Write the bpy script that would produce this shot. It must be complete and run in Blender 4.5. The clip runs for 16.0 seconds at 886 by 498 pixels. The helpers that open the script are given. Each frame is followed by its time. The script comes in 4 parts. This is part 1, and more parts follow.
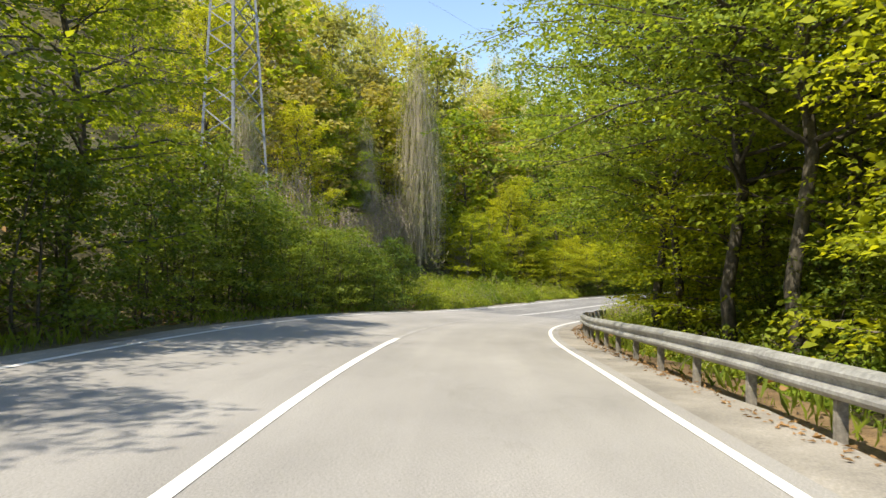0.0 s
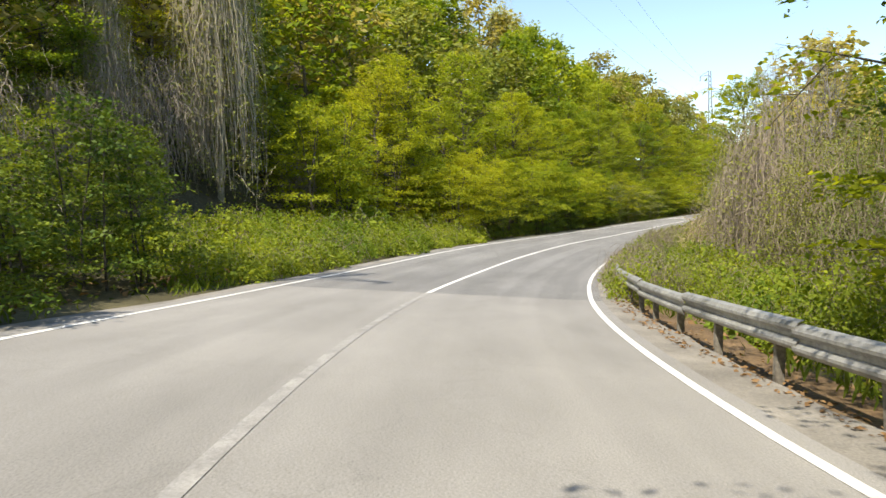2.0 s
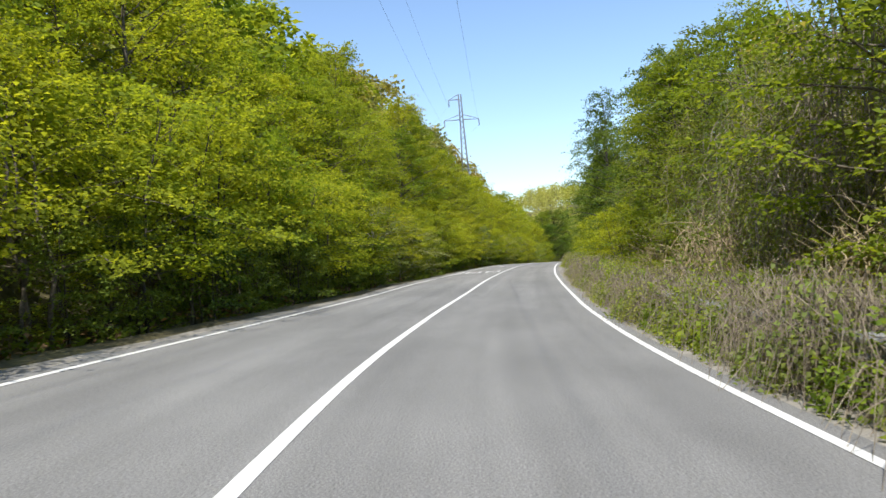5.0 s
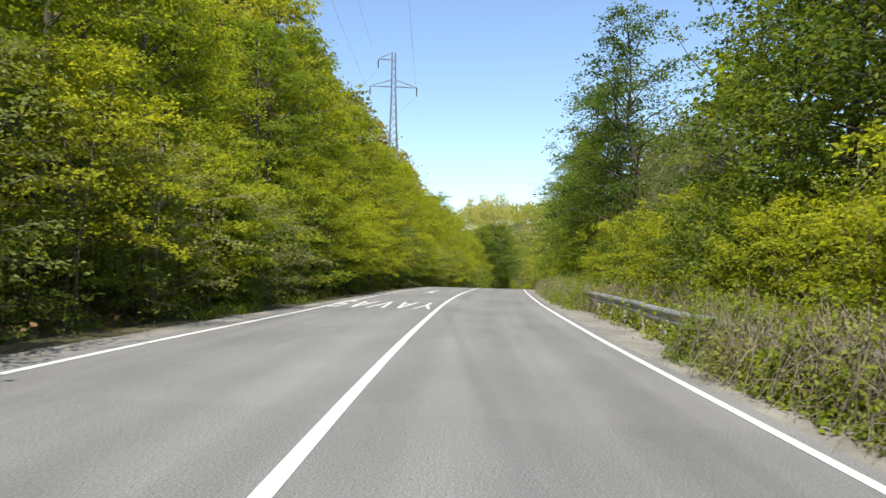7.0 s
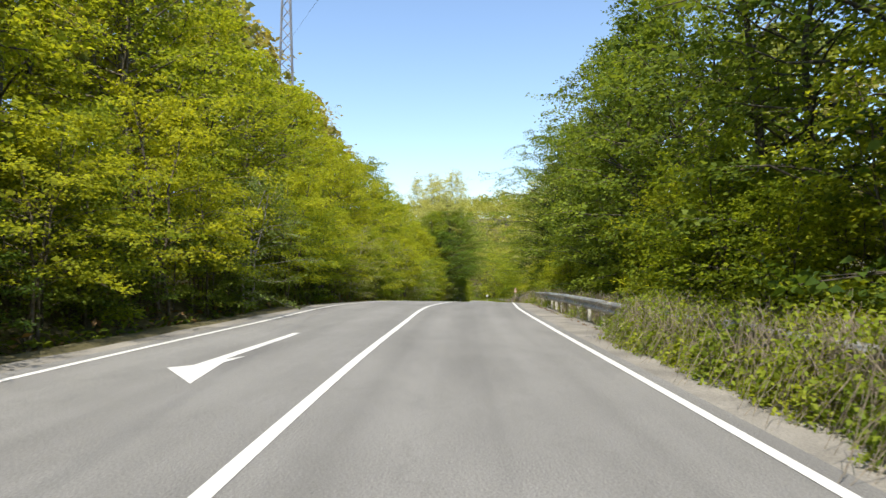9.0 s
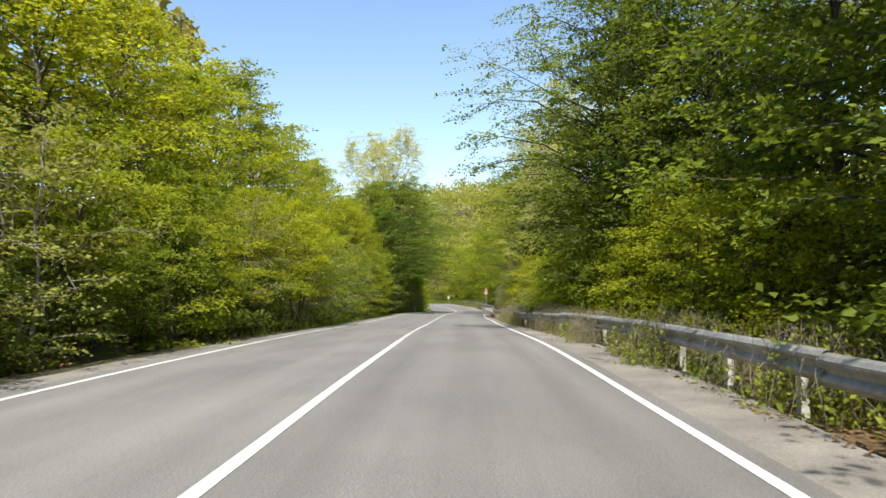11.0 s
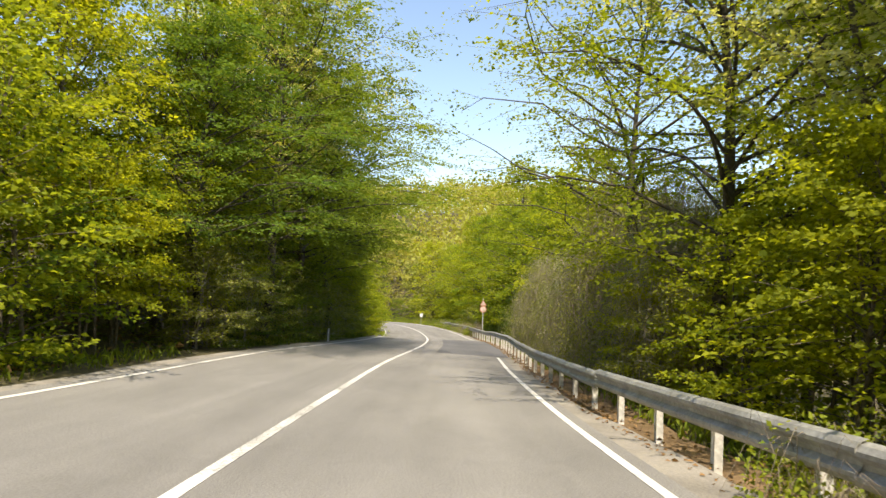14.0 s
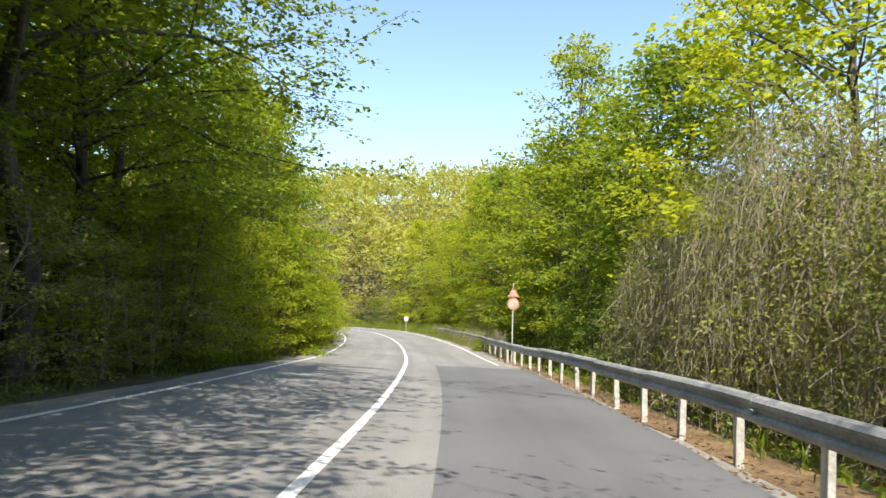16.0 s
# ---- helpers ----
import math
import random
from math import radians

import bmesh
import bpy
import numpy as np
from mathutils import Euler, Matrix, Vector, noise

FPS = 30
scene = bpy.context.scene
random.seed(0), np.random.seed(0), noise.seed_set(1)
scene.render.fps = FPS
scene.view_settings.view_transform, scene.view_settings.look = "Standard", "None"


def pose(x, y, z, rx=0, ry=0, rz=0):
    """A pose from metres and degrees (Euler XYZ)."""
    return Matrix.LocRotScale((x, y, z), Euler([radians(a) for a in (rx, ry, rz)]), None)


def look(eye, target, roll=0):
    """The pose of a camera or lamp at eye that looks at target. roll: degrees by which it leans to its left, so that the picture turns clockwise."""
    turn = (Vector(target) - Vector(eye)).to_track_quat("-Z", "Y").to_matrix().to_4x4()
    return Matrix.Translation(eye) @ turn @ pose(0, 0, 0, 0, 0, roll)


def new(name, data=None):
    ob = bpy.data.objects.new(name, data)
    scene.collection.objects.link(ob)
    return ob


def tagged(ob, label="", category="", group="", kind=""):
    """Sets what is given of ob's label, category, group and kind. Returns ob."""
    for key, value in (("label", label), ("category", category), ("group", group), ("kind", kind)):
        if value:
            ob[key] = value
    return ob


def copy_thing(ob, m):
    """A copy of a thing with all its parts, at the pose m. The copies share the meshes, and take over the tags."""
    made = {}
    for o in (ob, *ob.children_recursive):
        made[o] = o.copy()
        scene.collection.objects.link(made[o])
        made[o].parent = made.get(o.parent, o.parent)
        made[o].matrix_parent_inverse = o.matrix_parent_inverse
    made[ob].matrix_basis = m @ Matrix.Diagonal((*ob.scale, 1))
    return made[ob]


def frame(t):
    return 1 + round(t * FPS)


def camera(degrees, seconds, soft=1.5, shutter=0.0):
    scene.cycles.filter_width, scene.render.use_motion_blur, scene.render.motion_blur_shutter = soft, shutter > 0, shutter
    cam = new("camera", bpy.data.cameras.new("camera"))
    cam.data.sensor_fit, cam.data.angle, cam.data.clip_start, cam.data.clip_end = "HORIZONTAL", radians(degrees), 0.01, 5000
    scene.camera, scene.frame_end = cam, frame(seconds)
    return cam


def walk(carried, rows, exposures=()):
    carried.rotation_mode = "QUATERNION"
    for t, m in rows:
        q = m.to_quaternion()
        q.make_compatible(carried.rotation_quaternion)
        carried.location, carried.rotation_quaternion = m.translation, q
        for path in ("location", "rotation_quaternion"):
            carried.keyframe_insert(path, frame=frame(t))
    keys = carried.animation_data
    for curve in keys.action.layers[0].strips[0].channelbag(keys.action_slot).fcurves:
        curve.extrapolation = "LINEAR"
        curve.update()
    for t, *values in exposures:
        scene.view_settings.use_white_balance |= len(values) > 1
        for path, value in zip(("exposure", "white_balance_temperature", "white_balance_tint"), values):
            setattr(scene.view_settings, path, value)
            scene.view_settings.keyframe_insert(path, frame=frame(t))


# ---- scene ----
cam = camera(62.72, 16.0, soft=1.5, shutter=0.05)

# seconds, place, turn: a car's forward view along the road
PATH = [
    (0.0, -0.356, 0.545, 1.614, 91.66, 0.54, -0.81),
    (0.5, -0.298, 6.628, 1.571, 91.96, 1.35, -1.27),
    (1.0, -0.066, 12.850, 1.404, 90.51, 1.27, -3.37),
    (1.5, 0.378, 18.960, 1.197, 89.66, 1.83, -7.26),
    (2.0, 1.195, 24.754, 0.938, 86.96, 2.04, -12.34),
    (2.5, 2.292, 30.667, 0.647, 86.92, 2.81, -14.67),
    (3.0, 3.841, 36.520, 0.410, 89.18, 2.80, -17.26),
    (3.5, 5.943, 42.423, 0.146, 88.61, 2.84, -23.14),
    (4.0, 8.505, 48.334, -0.042, 87.92, 4.96, -28.67),
    (4.5, 11.726, 54.165, -0.118, 90.71, 5.67, -31.28),
    (5.0, 15.376, 59.817, -0.203, 91.21, 4.63, -33.89),
    (5.5, 19.230, 65.450, -0.213, 91.51, 3.36, -35.40),
    (6.0, 23.429, 71.039, -0.210, 91.80, 2.12, -36.86),
    (6.5, 27.959, 76.580, -0.180, 92.06, 0.94, -38.27),
    (7.0, 32.796, 82.096, -0.111, 92.31, -0.18, -39.64),
    (7.5, 37.897, 87.650, -0.009, 92.53, -1.21, -40.98),
    (8.0, 43.045, 93.344, 0.078, 92.34, -0.78, -42.08),
    (8.5, 48.236, 98.981, 0.175, 92.34, -0.03, -42.88),
    (9.0, 53.579, 104.535, 0.221, 92.28, 0.26, -43.55),
    (9.5, 58.967, 110.012, 0.280, 92.23, 0.53, -44.39),
    (10.0, 64.422, 115.396, 0.309, 92.20, 0.80, -45.24),
    (10.5, 69.939, 120.704, 0.307, 92.16, 1.06, -46.07),
    (11.0, 75.518, 125.942, 0.243, 92.14, 1.29, -46.88),
    (11.5, 81.167, 131.115, 0.105, 92.13, 1.49, -47.66),
    (12.0, 86.869, 136.236, -0.044, 92.32, 0.67, -47.73),
    (12.5, 92.472, 141.327, -0.312, 92.88, -0.16, -47.88),
    (13.0, 98.136, 146.237, -0.640, 93.00, -0.92, -48.26),
    (13.5, 103.825, 151.306, -1.012, 93.25, -1.38, -48.46),
    (14.0, 109.695, 156.395, -1.345, 93.67, -1.80, -48.50),
    (14.5, 115.236, 161.256, -1.662, 94.07, -1.51, -48.22),
    (15.0, 120.550, 166.172, -1.948, 94.39, -1.73, -48.83),
    (15.5, 125.965, 170.943, -2.180, 94.38, -1.88, -49.15),
    (16.0, 131.149, 175.491, -2.387, 94.17, -1.74, -49.12),
]
walk(cam, [(t, pose(x, y, z, rx, ry, rz)) for t, x, y, z, rx, ry, rz in PATH],
     exposures=((0.0, 0.98, 6850, 10), (1.5, 0.92, 6850, 10), (3.0, 0.69, 6450, 10), (5.0, 0.55, 6200, 10), (9.0, 0.60, 6400, 10), (12.0, 0.72, 6450, 11), (14.0, 0.90, 7300, 12), (15.0, 0.86, 6900, 11), (16.0, 1.06, 6500, 10)))

# ---- light ----
SUN_AZIMUTH, SUN_HEIGHT = 227.0, 57.0     # degrees clockwise from +y; above the horizon
world = bpy.data.worlds.new("sky")
scene.world = world
world.use_nodes = True
wn = world.node_tree.nodes
sky = wn.new("ShaderNodeTexSky")
sky.sky_type = "NISHITA"
sky.sun_disc = False
sky.sun_elevation = radians(SUN_HEIGHT)
sky.sun_rotation = radians(SUN_AZIMUTH)
sky.air_density, sky.dust_density, sky.ozone_density = 1.0, 0.25, 1.4
wn["Background"].inputs["Strength"].default_value = 0.15
world.node_tree.links.new(sky.outputs["Color"], wn["Background"].inputs["Color"])

sun_data = bpy.data.lights.new("sun", "SUN")
sun_data.energy, sun_data.angle, sun_data.color = 4.4, radians(0.55), (1.0, 0.93, 0.80)
a, h = radians(SUN_AZIMUTH), radians(SUN_HEIGHT)
sun = new("sun", sun_data)
sun.matrix_world = look((0, 0, 80), Vector((0, 0, 80)) - Vector((math.sin(a) * math.cos(h), math.cos(a) * math.cos(h), math.sin(h))))


# ---- materials ----
def material(name, rough=0.8, metal=0.0, spec=0.3):
    m = bpy.data.materials.new(name)
    m.use_nodes = True
    b = m.node_tree.nodes["Principled BSDF"]
    b.inputs["Roughness"].default_value = rough
    b.inputs["Metallic"].default_value = metal
    b.inputs["Specular IOR Level"].default_value = spec
    return m, m.node_tree.nodes, m.node_tree.links, b


def noise_node(n, l, scale, detail=4.0, rough=0.6, coords="Object", stretch=None):
    tc = n.new("ShaderNodeTexCoord")
    x = n.new("ShaderNodeTexNoise")
    x.inputs["Scale"].default_value, x.inputs["Detail"].default_value, x.inputs["Roughness"].default_value = scale, detail, rough
    if stretch:
        mp = n.new("ShaderNodeMapping")
        mp.inputs["Scale"].default_value = stretch
        l.new(tc.outputs[coords], mp.inputs["Vector"])
        l.new(mp.outputs["Vector"], x.inputs["Vector"])
    else:
        l.new(tc.outputs[coords], x.inputs["Vector"])
    return x.outputs["Fac"]


def ramp(n, l, fac, *stops):
    r = n.new("ShaderNodeValToRGB")
    while len(r.color_ramp.elements) < len(stops):
        r.color_ramp.elements.new(0.5)
    for e, (p, c) in zip(r.color_ramp.elements, stops):
        e.position, e.color = p, (*c, 1)
    l.new(fac, r.inputs["Fac"])
    return r.outputs["Color"]


def mix(n, l, mode, fac, a, b):
    m = n.new("ShaderNodeMix")
    m.data_type, m.blend_type = "RGBA", mode
    for value, sock in ((fac, m.inputs[0]), (a, m.inputs[6]), (b, m.inputs[7])):
        if isinstance(value, (int, float)):
            sock.default_value = value
        elif isinstance(value, tuple):
            sock.default_value = (*value, 1)
        else:
            l.new(value, sock)
    return m.outputs[2]


def bump(n, l, b, fac, strength, distance=0.02):
    u = n.new("ShaderNodeBump")
    u.inputs["Strength"].default_value, u.inputs["Distance"].default_value = strength, distance
    l.new(fac, u.inputs["Height"])
    l.new(u.outputs["Normal"], b.inputs["Normal"])


def speckled(name, dark, light, big, small, rough=0.85, metal=0.0, relief=0.3, depth=0.01, stain=0.35, stretch=None):
    """A surface with stains of the size 1 / big and grain of the size 1 / small, in metres."""
    m, n, l, b = material(name, rough, metal)
    wide = noise_node(n, l, big, 5, 0.6, stretch=stretch)
    fine = noise_node(n, l, small, 3, 0.7)
    c = ramp(n, l, fine, (0.3, dark), (0.7, light))
    s = ramp(n, l, wide, (0.35, (1 - stain,) * 3), (0.65, (1 + stain * 0.5,) * 3))
    l.new(mix(n, l, "MULTIPLY", 1.0, c, s), b.inputs["Base Color"])
    bump(n, l, b, fine, relief, depth)
    return m


def asphalt(name, dark, light, track=0.10, crack=0.0):
    """Road surface laid out along the road (u across, v along): stone grain, wheel tracks, stains, fine cracks."""
    m, n, l, b = material(name, 0.88, 0.0, 0.25)
    fine = noise_node(n, l, 60, 4, 0.75, "UV")
    wide = noise_node(n, l, 0.5, 5, 0.6, "UV", (1.0, 0.35, 1.0))
    streak = noise_node(n, l, 1.0, 3, 0.5, "UV", (1.5, 0.02, 1.0))
    c = ramp(n, l, fine, (0.32, dark), (0.68, light))
    c = mix(n, l, "MULTIPLY", 1.0, c, ramp(n, l, wide, (0.3, (0.80,) * 3), (0.7, (1.11,) * 3)))
    c = mix(n, l, "MULTIPLY", 1.0, c, ramp(n, l, streak, (0.35, (1 - track,) * 3), (0.65, (1 + track * 0.7,) * 3)))
    if crack:
        tc, mp, vo = n.new("ShaderNodeTexCoord"), n.new("ShaderNodeMapping"), n.new("ShaderNodeTexVoronoi")
        vo.feature = "DISTANCE_TO_EDGE"
        mp.inputs["Scale"].default_value = (0.34, 0.16, 1.0)
        l.new(tc.outputs["UV"], mp.inputs["Vector"])
        warp = n.new("ShaderNodeVectorMath")
        warp.operation = "MULTIPLY_ADD"
        warp.inputs[1].default_value = (0.5, 0.5, 0.0)
        wob = n.new("ShaderNodeTexNoise")
        wob.inputs["Scale"].default_value = 1.3
        l.new(tc.outputs["UV"], wob.inputs["Vector"])
        l.new(wob.outputs["Color"], warp.inputs[0])
        l.new(mp.outputs["Vector"], warp.inputs[2])
        l.new(warp.outputs["Vector"], vo.inputs["Vector"])
        vo.inputs["Scale"].default_value = 1.0
        c = mix(n, l, "MULTIPLY", crack, c, ramp(n, l, vo.outputs["Distance"], (0.0, (0.45,) * 3), (0.012, (1.0,) * 3)))
    l.new(c, b.inputs["Base Color"])
    bump(n, l, b, fine, 0.4, 0.008)
    return m


def road_paint(name, wear):
    """White road paint: dusty, scuffed, and flaked off down to the stone where wear is high."""
    m, n, l, b = material(name, 0.75)
    fine, wide = noise_node(n, l, 26, 4, 0.75), noise_node(n, l, 0.9, 4, 0.6)
    both = n.new("ShaderNodeMath")
    both.operation = "MULTIPLY_ADD"
    both.inputs[1].default_value = 0.55
    l.new(fine, both.inputs[0])
    half = n.new("ShaderNodeMath")
    half.operation = "MULTIPLY"
    half.inputs[1].default_value = 0.45
    l.new(wide, half.inputs[0])
    l.new(half.outputs[0], both.inputs[2])
    c = ramp(n, l, both.outputs[0], (wear - 0.05, (0.21, 0.205, 0.19)), (wear + 0.05, (0.60, 0.59, 0.56)), (0.66, (0.74, 0.73, 0.70)))
    l.new(c, b.inputs["Base Color"])
    bump(n, l, b, fine, 0.15, 0.003)
    return m


def leaf_material(name, shade, sunny, glow=0.45, rough=0.6):
    """Foliage: each leaf and each plant has a tone of its own; light shines through."""
    m, n, l, b = material(name, rough, 0.0, 0.15)
    isl = n.new("ShaderNodeNewGeometry").outputs["Random Per Island"]
    obj = n.new("ShaderNodeObjectInfo").outputs["Random"]
    patch = noise_node(n, l, 0.45, 2, 0.5)
    add = n.new("ShaderNodeMath")
    add.operation = "MULTIPLY_ADD"
    l.new(isl, add.inputs[0])
    add.inputs[1].default_value = 0.55
    l.new(patch, add.inputs[2])
    sub = n.new("ShaderNodeMath")
    sub.operation = "SUBTRACT"
    l.new(add.outputs[0], sub.inputs[0])
    sub.inputs[1].default_value = 0.28
    col = ramp(n, l, sub.outputs[0], (0.1, shade), (0.85, sunny))
    tone = ramp(n, l, obj, (0.0, (0.62, 0.76, 0.85)), (0.35, (0.90, 0.94, 0.95)), (0.7, (1.02, 1.02, 1.0)), (1.0, (1.14, 1.12, 1.15)))
    col = mix(n, l, "MULTIPLY", 1.0, col, tone)
    l.new(col, b.inputs["Base Color"])
    tr = n.new("ShaderNodeBsdfTranslucent")
    warm = mix(n, l, "MULTIPLY", 1.0, col, (1.5, 1.35, 0.55))
    l.new(warm, tr.inputs["Color"])
    ms = n.new("ShaderNodeMixShader")
    ms.inputs[0].default_value = glow
    l.new(b.outputs[0], ms.inputs[1])
    l.new(tr.outputs[0], ms.inputs[2])
    l.new(ms.outputs[0], n["Material Output"].inputs["Surface"])
    return m


ASPHALT = asphalt("pale_worn_asphalt", (0.185, 0.177, 0.164), (0.37, 0.355, 0.33), 0.07, 0.12)
ASPHALT_NEW = asphalt("grey_asphalt", (0.085, 0.083, 0.079), (0.33, 0.322, 0.307), 0.12)
ASPHALT_MID = asphalt("worn_grey_asphalt", (0.115, 0.111, 0.104), (0.325, 0.315, 0.297), 0.12, 0.12)
ASPHALT_PATCH = asphalt("dark_asphalt_patch", (0.09, 0.09, 0.093), (0.17, 0.17, 0.173), 0.06)
SHOULDER = speckled("dusty_asphalt_edge", (0.19, 0.175, 0.15), (0.33, 0.305, 0.265), 0.8, 40, 0.95, relief=0.5, depth=0.01, stain=0.3)
PAINT = road_paint("worn_white_road_paint", 0.36)
PAINT_FLAKED = road_paint("flaked_white_road_paint", 0.455)
PAINT_WORN = speckled("thin_white_road_paint", (0.23, 0.22, 0.206), (0.385, 0.373, 0.352), 3.0, 45, 0.8, relief=0.15, depth=0.003, stain=0.25)
PAINT_RED = speckled("faded_orange_road_paint", (0.42, 0.24, 0.18), (0.52, 0.34, 0.27), 3.0, 50, 0.8, relief=0.1, depth=0.003, stain=0.25)
SOIL = speckled("leaf_litter_soil", (0.055, 0.05, 0.024), (0.145, 0.125, 0.06), 0.25, 9, 0.95, relief=0.8, depth=0.05, stain=0.4)
LITTER = speckled("dry_leaf_verge", (0.10, 0.065, 0.035), (0.27, 0.18, 0.095), 0.9, 22, 0.95, relief=0.9, depth=0.03, stain=0.4)
STEEL = speckled("weathered_galvanised_steel", (0.25, 0.248, 0.23), (0.42, 0.415, 0.39), 1.6, 18, 0.55, 0.35, 0.1, 0.003, 0.3)
STEEL_POST = speckled("dusty_galvanised_post", (0.50, 0.49, 0.46), (0.68, 0.67, 0.63), 2.5, 20, 0.7, 0.1, 0.1, 0.003, 0.3)
STEEL_DULL = speckled("dull_rusty_post", (0.16, 0.145, 0.12), (0.32, 0.295, 0.25), 2.5, 20, 0.75, 0.2, 0.1, 0.003, 0.35)
PYLON_STEEL = speckled("dull_galvanised_lattice", (0.20, 0.21, 0.23), (0.34, 0.35, 0.37), 1.0, 10, 0.6, 0.4, 0.05, 0.002, 0.2)
CABLE = speckled("aluminium_cable", (0.16, 0.17, 0.19), (0.22, 0.23, 0.25), 1.0, 6, 0.6, 0.4, 0.0, 0.001, 0.1)
PORCELAIN = speckled("brown_insulator_glaze", (0.12, 0.08, 0.06), (0.18, 0.12, 0.09), 2.0, 10, 0.3, 0.0, 0.0, 0.001, 0.1)
BARK = speckled("grey_brown_bark", (0.07, 0.058, 0.042), (0.20, 0.17, 0.13), 1.2, 14, 0.95, relief=0.8, depth=0.02, stain=0.35, stretch=(3, 3, 0.6))
BARK_PALE = speckled("pale_grey_bark", (0.20, 0.175, 0.15), (0.42, 0.38, 0.33), 1.2, 14, 0.95, relief=0.6, depth=0.02, stain=0.3, stretch=(3, 3, 0.6))
BARK_DARK = speckled("dark_ivy_bark", (0.05, 0.044, 0.033), (0.13, 0.115, 0.085), 1.2, 14, 0.95, relief=0.8, depth=0.02, stain=0.35, stretch=(3, 3, 0.6))
VINE = speckled("pale_hanging_climbers", (0.22, 0.19, 0.13), (0.44, 0.39, 0.275), 0.8, 6, 0.9, relief=0.3, depth=0.01, stain=0.25)
DRY = speckled("dry_brown_stems", (0.155, 0.125, 0.09), (0.40, 0.335, 0.25), 0.8, 6, 0.9, relief=0.3, depth=0.01, stain=0.35)
STRAW = speckled("bleached_dry_grass", (0.28, 0.21, 0.12), (0.55, 0.44, 0.28), 0.9, 6, 0.9, relief=0.3, depth=0.01, stain=0.3)
LEAF = leaf_material("spring_leaf", (0.133, 0.194, 0.023), (0.348, 0.393, 0.036), 0.6)
LEAF_FRESH = leaf_material("fresh_yellow_green_leaf", (0.191, 0.246, 0.023), (0.451, 0.479, 0.039), 0.62)
LEAF_GREEN = leaf_material("mid_green_leaf", (0.103, 0.165, 0.026), (0.278, 0.349, 0.042), 0.48)
# ivy green, darkened in colour to stand for shade beneath trees
LEAF_DARK = leaf_material("shade_darkened_ivy_leaf", (0.072, 0.120, 0.022), (0.228, 0.282, 0.036), 0.4, 0.5)
LEAF_PALE = leaf_material("pale_catkin_leaf", (0.35, 0.365, 0.14), (0.56, 0.57, 0.255), 0.6)
LEAF_BRAMBLE = leaf_material("bramble_leaf", (0.111, 0.168, 0.019), (0.342, 0.388, 0.041), 0.45)
LEAF_OLIVE = leaf_material("olive_thicket_leaf", (0.155, 0.175, 0.045), (0.34, 0.365, 0.082), 0.42)
# yellow-green leaf, brightened in colour to stand for direct sun
LEAF_SUNLIT = leaf_material("sun_brightened_spring_leaf", (0.205, 0.243, 0.022), (0.465, 0.485, 0.040), 0.62)
# darker copy of the green leaf: the crown's inner shade is in its colour
LEAF_GLOOM = leaf_material("shade_toned_green_leaf", (0.058, 0.098, 0.019), (0.215, 0.27, 0.036), 0.5)
LEAF_TAN = leaf_material("tan_budding_leaf", (0.24, 0.21, 0.075), (0.44, 0.40, 0.12), 0.45)
DEAD_LEAF = leaf_material("dead_brown_leaf", (0.13, 0.075, 0.035), (0.34, 0.20, 0.09), 0.15)
GRASS = leaf_material("roadside_grass", (0.06, 0.10, 0.012), (0.20, 0.25, 0.03), 0.4)
# distance haze is in this colour: pale, with little contrast between leaves
WOODS = leaf_material("haze_toned_spring_woods", (0.315, 0.29, 0.10), (0.41, 0.43, 0.065), 0.42)
SIGN_WHITE = speckled("sign_white", (0.62, 0.62, 0.60), (0.78, 0.78, 0.76), 3, 20, 0.5, 0.0, 0.05, 0.002, 0.15)
SIGN_FADED = speckled("faded_dusty_sign_face", (0.44, 0.35, 0.29), (0.60, 0.50, 0.43), 3, 20, 0.6, 0.0, 0.05, 0.002, 0.3)
SIGN_RED = speckled("faded_sign_red", (0.46, 0.20, 0.13), (0.60, 0.31, 0.21), 3, 20, 0.5, 0.0, 0.05, 0.002, 0.15)


# ---- mesh helpers ----
def mesh_ob(name, verts, faces, mat, parent=None, label="", smooth=False):
    me = bpy.data.meshes.new(name)
    me.from_pydata([tuple(v) for v in verts] if not isinstance(verts, np.ndarray) else verts.tolist(), [], faces if isinstance(faces, list) else faces.tolist())
    for m in (mat if isinstance(mat, (list, tuple)) else (mat,)):
        me.materials.append(m)
    if smooth:
        me.polygons.foreach_set("use_smooth", [True] * len(me.polygons))
    me.update()
    ob = new(name, me)
    if parent:
        ob.parent = parent
    if label:
        tagged(ob, label)
    return ob


def part(name, bm, mat, parent=None, label=""):
    me = bpy.data.meshes.new(name)
    bm.to_mesh(me)
    bm.free()
    me.materials.append(mat)
    ob = new(name, me)
    if parent:
        ob.parent = parent
    if label:
        tagged(ob, label)
    return ob


def shared(name, me, parent, m):
    ob = new(name, me)
    ob.parent = parent
    ob.matrix_basis = m
    return ob


def bar(bm, a, b, w, d=None, up=(0, 0, 1)):
    """A straight bar of section w x d from a to b."""
    a, b = Vector(a), Vector(b)
    z = (b - a).normalized()
    x = z.cross(Vector(up))
    x = x.normalized() if x.length > 1e-4 else Vector((1, 0, 0))
    y = x.cross(z)
    d = d or w
    vs = [bm.verts.new(p + x * i * w / 2 + y * j * d / 2) for p in (a, b) for i, j in ((-1, -1), (1, -1), (1, 1), (-1, 1))]
    for f in ((3, 2, 1, 0), (4, 5, 6, 7), (0, 1, 5, 4), (1, 2, 6, 5), (2, 3, 7, 6), (3, 0, 4, 7)):
        bm.faces.new([vs[i] for i in f])


